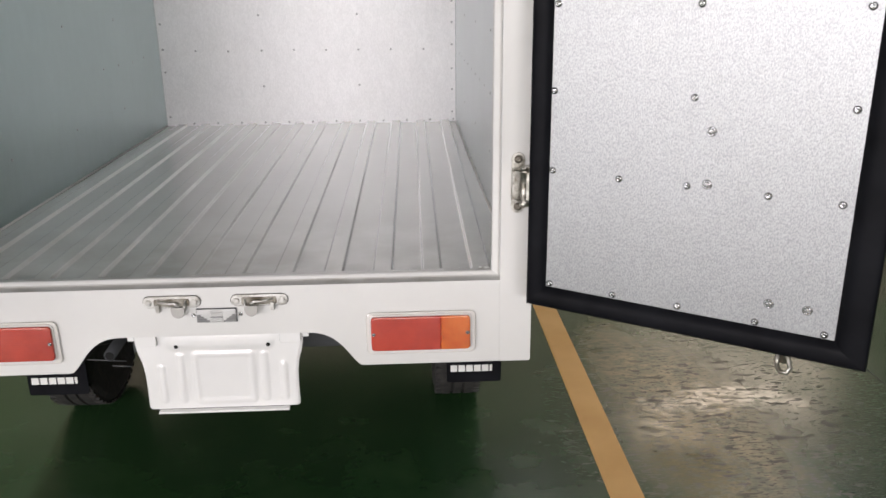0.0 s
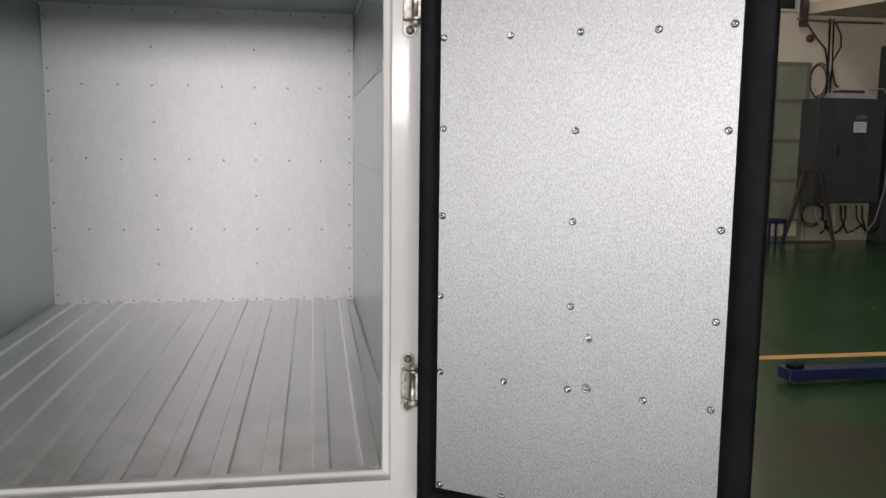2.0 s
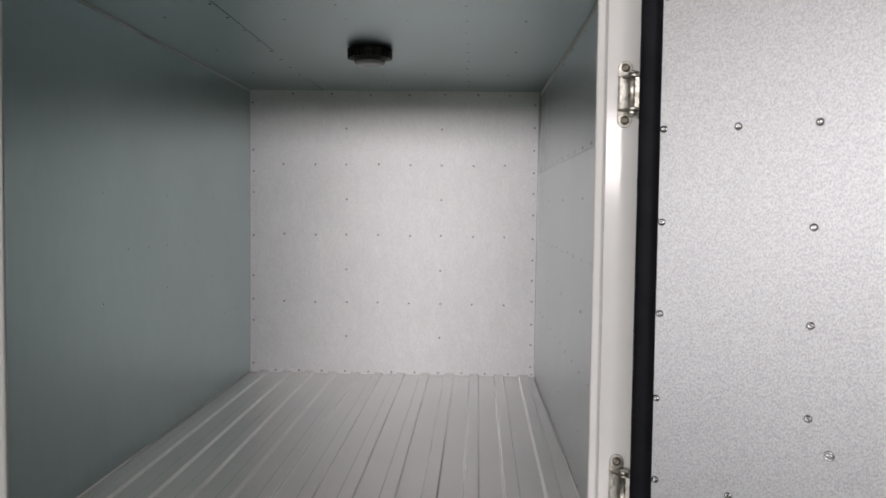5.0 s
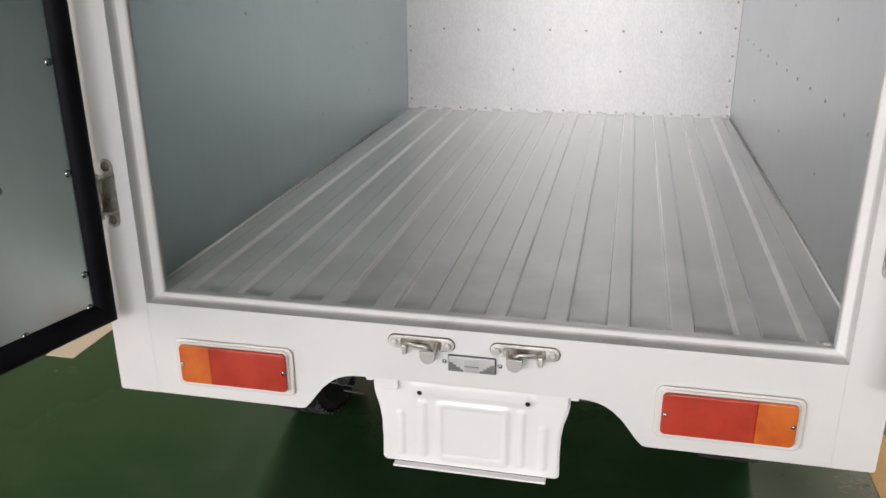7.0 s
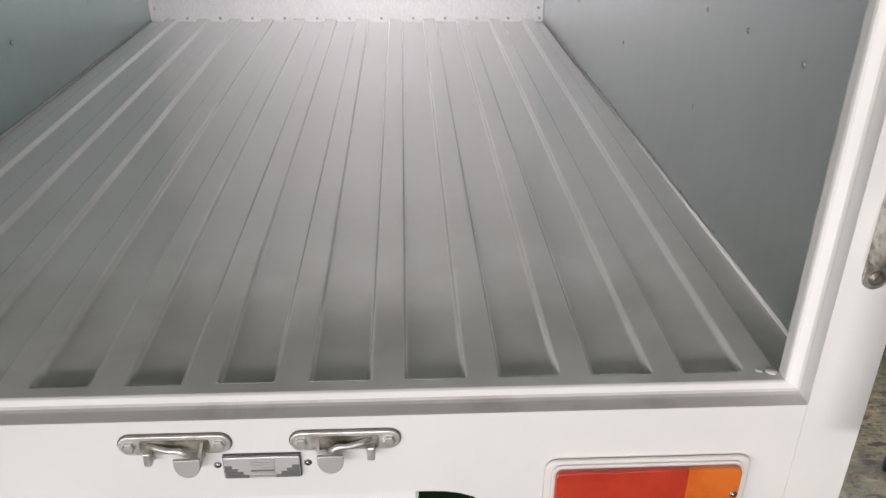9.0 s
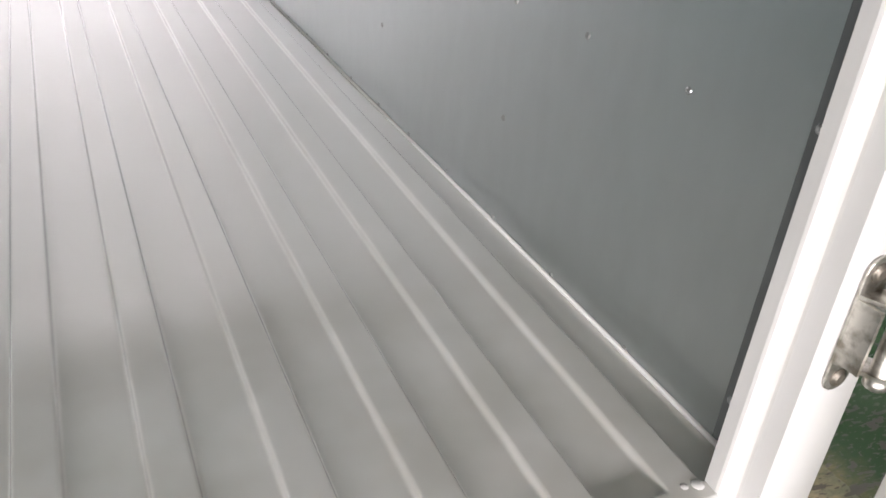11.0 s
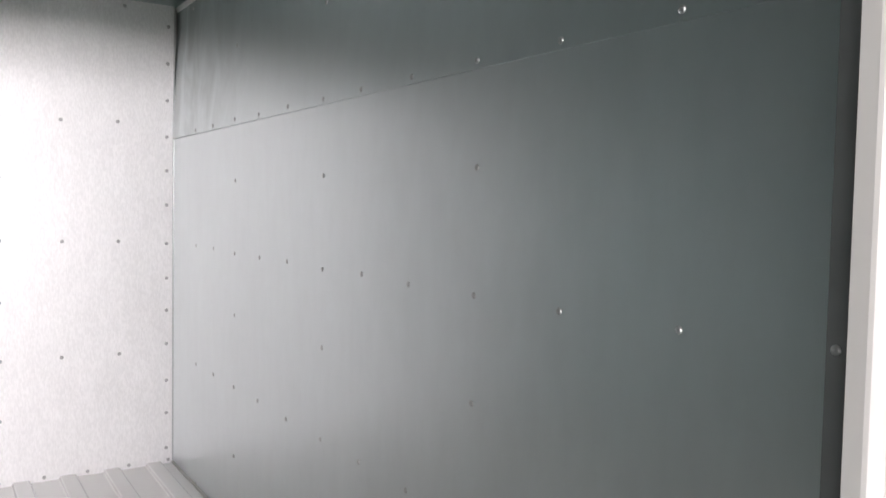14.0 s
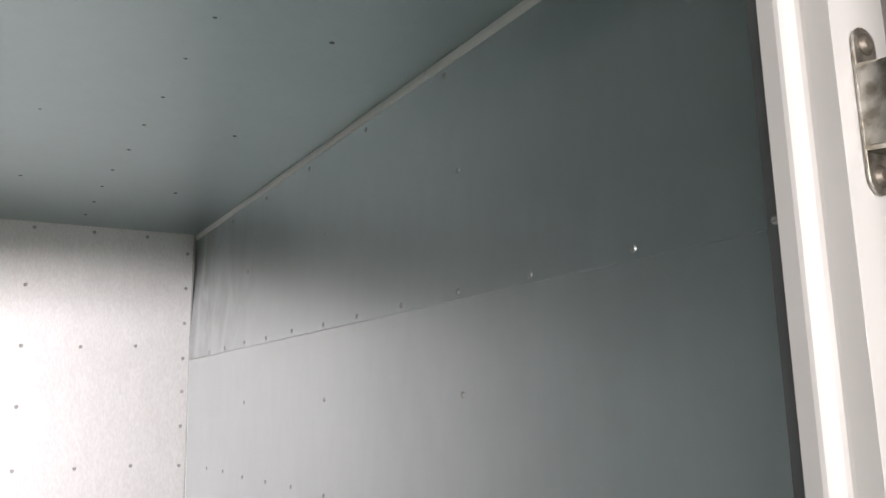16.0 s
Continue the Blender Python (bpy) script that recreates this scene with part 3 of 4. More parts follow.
for k in range(4):
    bead.faces.new((rows_[0][k], rows_[0][k + 1], rows_[1][k + 1], rows_[1][k]))
part("corner_bead", bead, white_sealant, truck, "pale sealant bead in the ceiling corner")
part("corner_bead", box(WL - 0.001, WL + 0.0025, 0.075, BACK, TOP - 0.010, TOP - 0.002), sealant, truck, "pale sealant bead in the ceiling corner")
for dx, dy, r in ((0.0, 0.0, 0.008), (-0.016, 0.003, 0.005)):
    part("sealant_dab", turned([(r, 0.0), (r * 0.9, r * 0.15), (r * 0.5, r * 0.30), (r * 0.1, r * 0.33)], 9, pose(0.692 + dx, 0.054 + dy, 0.7568)), shaded_stained_paint, truck, "dab of grey sealant in the sill corner", smooth=True)
zinc_trim = galvanised("zinc_trim", (0.50, 0.52, 0.52), 0.5, 80, 0.05)
for b in (box(WR - 0.0045, WR, BACK - 0.0045, BACK - 0.0015, FLOOR + 0.02, TOP - 0.018), box(WL, WL + 0.003, BACK - 0.003, BACK - 0.0015, FLOOR + 0.02, TOP - 0.012)):
    part("corner_trim", b, zinc_trim, truck, "zinc corner trim")
for x in (WR - 0.0022, WL + 0.0022):
    part("floor_bead", tube([(x, 0.07, FLOOR + 0.0180), (x, BACK - 0.004, FLOOR + 0.0180)], 0.0038, 8), sealant, truck, "pale sealant bead along the floor edge", smooth=True)
for x0, x1 in ((WR - 0.003, WR - 0.0008), (WL + 0.0008, WL + 0.003)):
    t = box(x0, x1, 0.066, BACK - 0.003, FLOOR - 0.002, FLOOR + 0.0165, 0.0008, 1)
    part("floor_trim", t, floor_paint, truck, "painted angle trim along the floor edge")
part("floor_trim", box(WL + 0.004, WR - 0.004, BACK - 0.003, BACK - 0.0006, FLOOR + 0.008, FLOOR + 0.0135), floor_paint, truck, "painted floor edge against the front wall")

rnd = random.Random(4)
jit = lambda s=0.004: rnd.uniform(-s, s)  # noqa: E731
# front wall
for z in (1.836, 1.472, 1.120):
    for x in (-0.55, -0.385, -0.222, -0.06, 0.105, 0.267, 0.434, 0.594):
        rivet(lining_b, pose(x + jit(), BACK - (0.0022 + (z - 1.806) * 0.0445 if z > 1.8 else 0), z + jit(0.003)) @ FACE_Y, WALL_RIVET)
for z in (2.018, 1.656, 1.292, 0.943):
    for x in (-0.222, 0.267):
        rivet(lining_b, pose(x + jit(0.002), BACK - (0.0022 + (z - 1.806) * 0.0445 if z > 1.8 else 0), z) @ FACE_Y, WALL_RIVET)
for k in range(13):
    rivet(lining_b, pose(WR - 0.022, BACK - (0.0022 + (0.1115 * k - 1.006) * 0.0445 if k > 9 else 0), 0.80 + 0.1115 * k + jit(0.008)) @ FACE_Y, WALL_RIVET)
    if k % 2 == 0 or k % 3 == 0:
        rivet(lining_b, pose(WL + 0.02, BACK - (0.0022 + (0.1115 * k - 1.006) * 0.0445 if k > 9 else 0), 0.80 + 0.1115 * k + jit(0.01)) @ FACE_Y, WALL_RIVET)
for x in (-0.50, -0.30, -0.10, 0.10, 0.28, 0.45, 0.61):
    rivet(lining_b, pose(x, BACK - 0.0185, TOP - 0.022 + jit(0.003)) @ FACE_Y, WALL_RIVET)
for i in range(12):
    rivet(lining_b, pose(-0.59 + 0.1215 * i, BACK, FLOOR + 0.026) @ FACE_Y, WALL_RIVET)
# side walls
COLS = (0.282, 0.477, 0.665, 0.852, 1.028, 1.202, 1.388, 1.568, 1.747, 1.93, 2.10)
for z in (1.807, 1.466, 1.114, 0.755):
    for y in COLS:
        rivet(lining_r, pose(WR - (0.0041 if z > 1.79 else 0), y + jit(), z + jit(0.002)) @ FACE_X, SMALL_RIVET)
        if z == 1.466 and y > 0.8 or z == 1.114 and y > 1.5:
            rivet(lining_l, pose(WL, y + jit(0.008), z + jit(0.003)) @ FACE_PX, SMALL_RIVET)
for z in (1.998, 1.653, 1.304, 0.932):
    for y in (0.665, 1.202, 1.747):
        rivet(lining_r, pose(WR - (-0.0029 if z > 1.79 else 0), y + jit(0.002), z) @ FACE_X, SMALL_RIVET)
        if z < 1.7:
            rivet(lining_l, pose(WL, y, z) @ FACE_PX, SMALL_RIVET)
for z in (0.82, 1.14, 1.474, 1.802, 2.09):
    rivet(lining_r, pose(WR - 0.006, 0.097, z) @ FACE_X, SMALL_RIVET)
for y in (0.40, 0.70, 1.00, 1.30, 1.60, 1.90, 2.15):
    rivet(lining_r, pose(WR + 0.002, y, TOP - 0.045) @ FACE_X, SMALL_RIVET)
# ceiling
DENSE = [0.37 + 0.1805 * k for k in range(11)]
SPARSE = (0.21, 0.74, 1.265, 1.79)
for x, ys_ in ((0.400, DENSE), (0.020, DENSE), (-0.355, DENSE), (0.212, SPARSE), (0.582, SPARSE), (-0.180, SPARSE), (-0.560, SPARSE)):
    for y in ys_:
        if abs(x - 0.02) < 0.01 and abs(y - 1.21) < 0.12:
            continue  # the lamp covers it
        rivet(lining_t, pose(x + jit(), y + jit(0.008), ceil_z(x, y) - (0.0022 if x < -0.345 else 0)) @ FACE_DOWN, CEILING_RIVET)
part("lap_joint", sag(box(-0.3440, -0.3405, 0.07, BACK - 0.004, TOP - 0.0016, TOP - 0.0002)), contact_and_joint_dark, truck, "dark lap joint between the ceiling sheets")

# round lamp under the ceiling, switched off
lamp = part("ceiling_lamp", turned([(0.060, 0.0), (0.078, -0.002), (0.080, -0.016), (0.072, -0.022), (0.076, -0.026), (0.074, -0.040), (0.064, -0.046), (0.058, -0.050)], 32, pose(0.036, 1.21, TOP - 0.0045)), dark_plastic, truck, "round black cargo lamp under the ceiling, off", smooth=True)
teeth = bmesh.new()
for k in range(28):
    box(0.0755, 0.0835, -0.0045, 0.0045, -0.040, -0.006, bm=teeth, m=pose(0.036, 1.21, TOP - 0.0045, 0, 0, 360 / 28 * k))
part("cooling_rim", teeth, dark_plastic, lamp, "toothed black rim of the lamp")
part("lamp_lens", turned([(0.058, 0.0), (0.056, -0.008), (0.040, -0.013), (0.005, -0.015)], 32, pose(0.036, 1.21, TOP - 0.0545)), Mat("dull_lamp_lens", (0.45, 0.44, 0.43), 0.25).m, lamp, "dull clear lens", smooth=True)


# doors, built closed to x >= 0 with the inner face at y = 0 facing -y, then swung
def door(m, mirror, bolts, rows, edge, middle):
    """s runs from the hinge side; mirror: the leaf that hangs on the other post. rows: heights of the cross rows of rivets; edge, middle: of the single ones."""
    k = -1 if mirror else 1
    leaf = part("rear_door", box(min(-0.042 * k, 0.676 * k), max(-0.042 * k, 0.676 * k), 0.004, 0.036, 0.724, 2.110, 0.003), white_paint, truck, "white rear door leaf swung wide open", m)
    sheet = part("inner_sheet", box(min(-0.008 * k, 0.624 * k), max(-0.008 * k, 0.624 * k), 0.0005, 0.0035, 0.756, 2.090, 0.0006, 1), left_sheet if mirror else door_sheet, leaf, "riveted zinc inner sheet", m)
    g = bmesh.new()
    prof = [(0.0, 0.004), (0.0, -0.010), (0.03, -0.0145), (0.10, -0.0175), (0.20, -0.0190), (0.40, -0.0195), (0.60, -0.0185), (0.76, -0.0150), (0.88, -0.0095), (0.97, -0.0035), (1.0, 0.0005)]
    loops = []
    for d, y in prof:
        a0, a1, z0, z1 = -0.046 + 0.044 * d, 0.681 - 0.063 * d, 0.718 + 0.048 * d, 2.116 - 0.035 * d
        loops.append([g.verts.new((a * k, y, z)) for a, z in ((a0, z0), (a1, z0), (a1, z1), (a0, z1))])
    for a, c in zip(loops, loops[1:]):
        for q in range(4):
            g.faces.new((a[q], a[(q + 1) % 4], c[(q + 1) % 4], c[q]))
    for e in g.edges:  # mitred corners stay sharp
        p, q = (v.co for v in e.verts)
        if abs(p.x - q.x) < 0.02 and abs(p.z - q.z) < 0.02:
            e.smooth = False
    part("gasket", g, rubber, leaf, "broad black rubber door seal", m, True)
    hi = PLACE[leaf]
    for z in rows:
        for s in (0.005, 0.157, 0.305, 0.465, 0.600):
            rivet(leaf, hi @ pose((s + jit(0.003)) * k, 0.0005, z + jit(0.002)) @ FACE_Y)
    for s, heights in ((0.005, edge), (0.305, middle), (0.600, edge)):
        for z in heights:
            rivet(leaf, hi @ pose((s + jit(0.002)) * k, 0.0005, z + jit(0.003)) @ FACE_Y)
    for s, z in bolts:
        rivet(leaf, hi @ pose(s * k, 0.0005, z) @ FACE_Y, BOLT, "bolt")
    # lock bar with its cam end below the door, on the outside
    bar = part("lock_bar", tube([(0.525 * k, 0.055, 0.675), (0.525 * k, 0.055, 2.14)], 0.011, 10), zinc, leaf, "zinc-plated lock bar", m, True)
    part("lock_cam", tube([(x * k, y, z) for x, y, z in ((0.513, 0.046, 0.702), (0.512, 0.044, 0.678), (0.516, 0.036, 0.668), (0.525, 0.030, 0.661), (0.536, 0.028, 0.663), (0.541, 0.034, 0.672), (0.536, 0.044, 0.684), (0.528, 0.048, 0.702))], 0.0062, 10, squash=0.8), zinc, bar, "bent hook-like cam end of the lock bar", m, True)
    return leaf


def swung(px, py, dx, dy):
    """Local x along (dx, dy), through (px, py)."""
    return pose(px, py, 0, 0, 0, math.degrees(math.atan2(dy, dx)))


BOLTS = [(0.344, 1.159), (0.345, 1.051), (0.489, 0.819), (0.562, 0.819), (0.502, 2.020), (0.573, 2.018)]
door(swung(0.817, -0.112, 0.832, -0.555), False, BOLTS, (0.775, 1.042, 1.788, 2.061), (1.221, 1.403, 1.593), (1.221, 1.403, 1.593))
door(swung(-0.775, -0.085, 0.262, 0.965), True, BOLTS, (0.764, 1.053, 1.788, 2.061), (0.836, 1.270, 1.472, 1.640), (1.230, 1.410, 1.593))


# hinges: plate on the post, two ears, a pin and the strap to the door
def hinge(px, zc, k, strap_to):
    out = arc(px, zc + 0.058, 0.016, 0, 180, 8) + arc(px, zc - 0.058, 0.016, 180, 360, 8)
    h = part("hinge", plate(out[::-1], -0.004, -0.0005, 0.0008, 1), zinc, truck, "zinc-plated hinge on the corner post")
    for z in (zc - 0.038, zc + 0.034):
        e = [(px - 0.016, -0.004), (px + 0.016, -0.004)] + ([(px + 0.034 * k, -0.030)] + [(px + 0.016 * k + 0.016 * math.cos(a) * k, -0.034 - 0.016 * math.sin(a)) for a in (0.3, 0.8, 1.3, 1.8, 2.3)])
        b = bmesh.new()
        vs = [b.verts.new((x, y, z)) for x, y in (e if k > 0 else [e[1], e[0]] + e[2:])]
        f = b.faces.new(vs)
        ex = bmesh.ops.extrude_face_region(b, geom=[f])
        for v in ex["geom"]:
            if isinstance(v, bmesh.types.BMVert):
                v.co.z += 0.004
        part("ear", b, zinc, h)
    part("back_plate", box(px - 0.016, px - 0.012, -0.030, -0.004, zc - 0.034, zc + 0.034), zinc, h)
    part("pin", turned([(0.0095, -0.050), (0.0115, -0.048), (0.0115, -0.040), (0.0098, -0.039), (0.0098, 0.040), (0.0118, 0.041), (0.0118, 0.044), (0.0090, 0.047)], 16, pose(px + 0.011 * k, -0.033, zc)), zinc, h, "round hinge pin", smooth=True)
    a, c = Vector((px + 0.014 * k, -0.040)), Vector(strap_to)
    d = (c - a).normalized()
    n_ = Vector((-d.y, d.x)) * 0.002
    b = bmesh.new()
    vs = [b.verts.new((p.x, p.y, zc - 0.032)) for p in (a + n_, c + n_, c - n_, a - n_)]
    f = b.faces.new(vs)
    ex = bmesh.ops.extrude_face_region(b, geom=[f])
    for v in ex["geom"]:
        if isinstance(v, bmesh.types.BMVert):
            v.co.z += 0.064
    part("strap", b, zinc, h, "hinge strap to the door")
    for z in (zc + 0.058, zc - 0.058):
        rivet(h, pose(px, -0.004, z) @ FACE_Y, HINGE_BOLT, "bolt")


for zc in (0.989, 1.876):
    hinge(0.760, zc, 1, (0.795, -0.045))
    hinge(-0.754, zc, -1, (-0.79, -0.015))


# tail lamps
def tail_lamp(x0, k):
    """x0: inner edge of the red lens; k: the way outwards."""
    x = lambda d: x0 + d * k  # noqa: E731
    z0, z1 = 0.5660, 0.6565
    span = lambda a, b: (min(x(a), x(b)), max(x(a), x(b)))  # noqa: E731
    base = part("tail_lamp", plate(rounded(*span(-0.013, 0.263), z0 - 0.015, z1 + 0.009, 0.016)[::-1], -0.007, -0.0006, 0.003), clear_bezel, truck, "red and amber tail lamp in a clear plastic rim")
    part("lamp_rim", plate(rounded(*span(-0.004, 0.252), z0 - 0.004, z1 + 0.004, 0.013)[::-1], -0.0105, -0.0068, 0.0012), clear_bezel, base)

    def half(a, b, end):
        """A lens from a to b, rounded at its outer end."""
        r = 0.010
        ends = [(b, z0), (b, z1)] + arc_at(a, z1, r, 1) + arc_at(a, z0, r, -1) if end == "a" else [(a, z1), (a, z0)] + arc_at(b, z0, -r, -1) + arc_at(b, z1, -r, 1)
        pts = [(x(d), z) for d, z in ends]
        return plate(pts, -0.0195, -0.0106, 0.0028, 3)

    def arc_at(c, z, r, up):
        n = 5
        pts = [(c + r - r * math.cos(math.pi / 2 * q / n), z - up * (abs(r) - abs(r) * math.sin(math.pi / 2 * q / n))) for q in range(n + 1)]
        return pts[::-1] if (up > 0) == (r > 0) else pts

    part("red_lens", half(0.0, 0.1745, "a"), red_lens, base, "fluted red lens")
    part("amber_lens", half(0.1748, 0.248, "b"), amber_lens, base, "amber indicator lens")
    for d in (0.0065, 0.2415):
        rivet(base, pose(x(d), -0.0194, (z0 + z1) / 2) @ FACE_Y @ Matrix.Scale(0.5, 4), BOLT, "screw")


tail_lamp(0.397, 1)
tail_lamp(-0.383, -1)


# keepers for the lock bars
def keeper(x0, x1, k):
    """Keeper between x0 and x1; k: the way from the tongue to the peg."""
    zc, r = 0.7080, 0.0142
    out = arc(x1 - r, zc, r, -90, 90, 8) + arc(x0 + r, zc, r, 90, 270, 8)
    b = part("lock_keeper", plate(out[::-1], -0.0055, -0.0006, 0.0014), satin, truck, "satin plated lock keeper bolted to the rear panel")
    # slightly larger dark outline, added as the keeper's contact shadow
    rim = arc(x1 - r, zc, r + 0.0016, -90, 90, 8) + arc(x0 + r, zc, r + 0.0016, 90, 270, 8)
    part("contact_shade", plate(rim[::-1], -0.0016, -0.0005), contact_and_joint_dark, b, "dark outline painted for the keeper's contact shadow")
    base = x0 if k > 0 else x1  # end by the tongue
    at = lambda d: base + d * k  # noqa: E731
    span = lambda d0, d1: (min(at(d0), at(d1)), max(at(d0), at(d1)))  # noqa: E731
    # flat patch for the dirty hollow between the bolts, its shade in the colour
    part("hollow", plate(rounded(*span(0.026, 0.112), zc - 0.0105, zc + 0.0085, 0.004)[::-1], -0.0066, -0.0056), dirty_satin, b, "patch for the keeper's hollow, brown stain and shade in its colour")
    # tongue: a strap bent out from the plate, its rounded face turned outwards
    c0, c1 = span(0.035, 0.068)
    cx, w, top, low = (c0 + c1) / 2, (c1 - c0) / 2, zc - 0.0075, zc - 0.0350
    face = [(c0, top), (c0, low + 0.019)] + [(cx - w * math.cos(a), low + 0.019 - 0.019 * math.sin(a)) for a in np.linspace(0.12, math.pi - 0.12, 13)] + [(c1, low + 0.019), (c1, top)]
    tb = plate(face, -0.0265, -0.0225, 0.0012)
    for v in tb.verts:
        v.co.y += (v.co.z - low) * 0.05
    part("tongue", tb, dull_steel, b, "broad tongue with a rounded end")
    web = bmesh.new()
    e0 = at(0.0345)
    pts = [(e0 - 0.002 * k, -0.0050, zc + 0.006), (e0 - 0.002 * k, -0.0050, zc - 0.012), (e0, -0.0225, low + 0.014), (e0, -0.0205, top + 0.001)]
    vs = [web.verts.new(p) for p in pts] + [web.verts.new((x + 0.004 * k, y, z)) for x, y, z in pts]
    for q in ((0, 1, 2, 3), (7, 6, 5, 4), (0, 4, 5, 1), (1, 5, 6, 2), (2, 6, 7, 3), (3, 7, 4, 0)):
        web.faces.new([vs[v] for v in q])
    part("web", web, satin, b, "side of the bent strap")
    px = at(0.102)
    pts = [(at(0.050), -0.0185, zc - 0.006), (at(0.060), -0.0175, zc + 0.001), (at(0.074), -0.0150, zc - 0.0005), (at(0.090), -0.0120, zc + 0.002), (px, -0.0060, zc + 0.003)]
    part("loop", tube(pts, 0.0036, 8), satin, b, "bent keeper bar", smooth=True)
    part("peg", box(px - 0.005, px + 0.005, -0.017, -0.006, zc - 0.0235, zc - 0.003, 0.002), satin, b)
    for xx in (x0 + r, x1 - r):
        rivet(b, pose(xx, -0.0055, zc) @ FACE_Y, HEX_BOLT, "bolt")


keeper(-0.157, -0.018, -1)
keeper(0.056, 0.195, 1)

# number plate lamp
pl = part("plate_lamp", plate(rounded(-0.031, 0.068, 0.6515, 0.6885, 0.002)[::-1], -0.005, -0.0006, 0.001), dark_enamel, truck, "small clear number plate lamp with dark facets")
part("lens", plate(rounded(-0.0295, 0.0665, 0.6530, 0.6870, 0.002)[::-1], -0.0075, -0.0051, 0.001), clear_lens, pl, "clear lamp lens")
for xa, k in ((-0.0285, 1), (0.0655, -1)):
    for q in range(4):  # stepped dark corner of the reflector
        wide, z = 0.030 - 0.007 * q, 0.6545 + 0.0050 * q
        part("facet", box(min(xa, xa + wide * k), max(xa, xa + wide * k), -0.0086, -0.0076, z, z + 0.0046), lamp_shade, pl, "dark facet of the lens")
for q in range(7):  # fluted middle
    z = 0.6545 + 0.0044 * q
    part("rib", box(0.0035, 0.0345, -0.0094, -0.0076, z, z + 0.0030, 0.0008, 1), clear_lens, pl)
part("filament_shadow", box(0.004, 0.034, -0.0100, -0.0095, 0.6662, 0.6688), lamp_shade, pl, "dark bulb line behind the lens")
for xx in (-0.039, 0.076):
    rivet(pl, pose(xx, -0.0002, 0.670) @ FACE_Y @ Matrix.Scale(0.5, 4), BOLT, "screw")

# pressed number plate bracket
out = [(-0.183, 0.396), (0.199, 0.396), (0.203, 0.400), (0.202, 0.450), (0.203, 0.495), (0.208, 0.530), (0.216, 0.556), (0.219, 0.575), (0.221, 0.609),
       (-0.205, 0.609), (-0.203, 0.575), (-0.200, 0.556), (-0.192, 0.530), (-0.187, 0.495), (-0.186, 0.450), (-0.187, 0.400)]


def pressed(x, z, half):
    """How far the pressed sheet stands out of its plane; half: half its width at that height."""
    def ramp(d, w):
        q = min(max(0.5 - d / w, 0.0), 1.0)
        return q * q * (3 - 2 * q)

    def slot(x0, x1, z0, z1, r):
        cx, cz, wx, wz = (x0 + x1) / 2, (z0 + z1) / 2, (x1 - x0) / 2 - r, (z1 - z0) / 2 - r
        dx, dz = max(abs(x - cx) - wx, 0.0), max(abs(z - cz) - wz, 0.0)
        return math.hypot(dx, dz) - r

    h = 0.0038 * ramp(slot(-0.064, 0.092, 0.410, 0.556, 0.012), 0.012) - 0.0020 * ramp(slot(-0.051, 0.079, 0.4235, 0.543, 0.007), 0.007)
    for x0, x1, z1 in ((-0.153, -0.137, 0.522), (-0.103, -0.087, 0.553), (0.110, 0.126, 0.553), (0.158, 0.174, 0.522)):
        h += 0.0030 * ramp(slot(x0, x1, 0.414, z1, 0.0078), 0.009)
    h += 0.0040 * ramp(slot(-0.120, 0.143, 0.566, 0.600, 0.016), 0.022)  # cushion along the top
    h -= 0.0060 * ramp(half - abs(x - 0.008), 0.014)  # rolled side edges
    return h


side = sorted((z, x) for x, z in out if x > 0)
sheet_b = bmesh.new()
for back in (0.0, 0.0025):
    grid = []
    for z in np.linspace(0.396, 0.609, 72):
        half = float(np.interp(z, [p[0] for p in side], [p[1] for p in side])) - 0.008
        grid.append([sheet_b.verts.new((0.008 + half * u, 0.0310 + back - pressed(0.008 + half * u, z, half), z)) for u in np.linspace(-1, 1, 121)])
    for a, c in zip(grid, grid[1:]):
        for k in range(120):
            sheet_b.faces.new((a[k], a[k + 1], c[k + 1], c[k]))
brk = part("plate_bracket", sheet_b, bracket_paint, truck, "white pressed number plate bracket without a plate", smooth=True)
part("flange", box(-0.160, 0.176, 0.0130, 0.0300, 0.3905, 0.3958, 0.0012, 2), bracket_paint, brk, "folded bottom flange")
for a, b_ in ((-0.200, -0.146), (0.162, 0.216)):
    part("tab", plate(rounded(a, b_, 0.578, 0.6085, 0.006)[::-1], 0.0215, 0.0300, 0.002), bracket_paint, brk, "folded mounting tab")
for xx in (-0.212, 0.228):
    part("clip", box(xx - 0.008, xx + 0.008, 0.030, 0.060, 0.590, 0.618, 0.002), bracket_paint, brk)
for xx in (-0.100, 0.132):
    part("hole", turned([(0.0055, 0.0), (0.0050, 0.0006)], 14, pose(xx, 0.0266, 0.5735) @ FACE_Y), hole_black, brk, "black disc for the dark of a bolt hole")


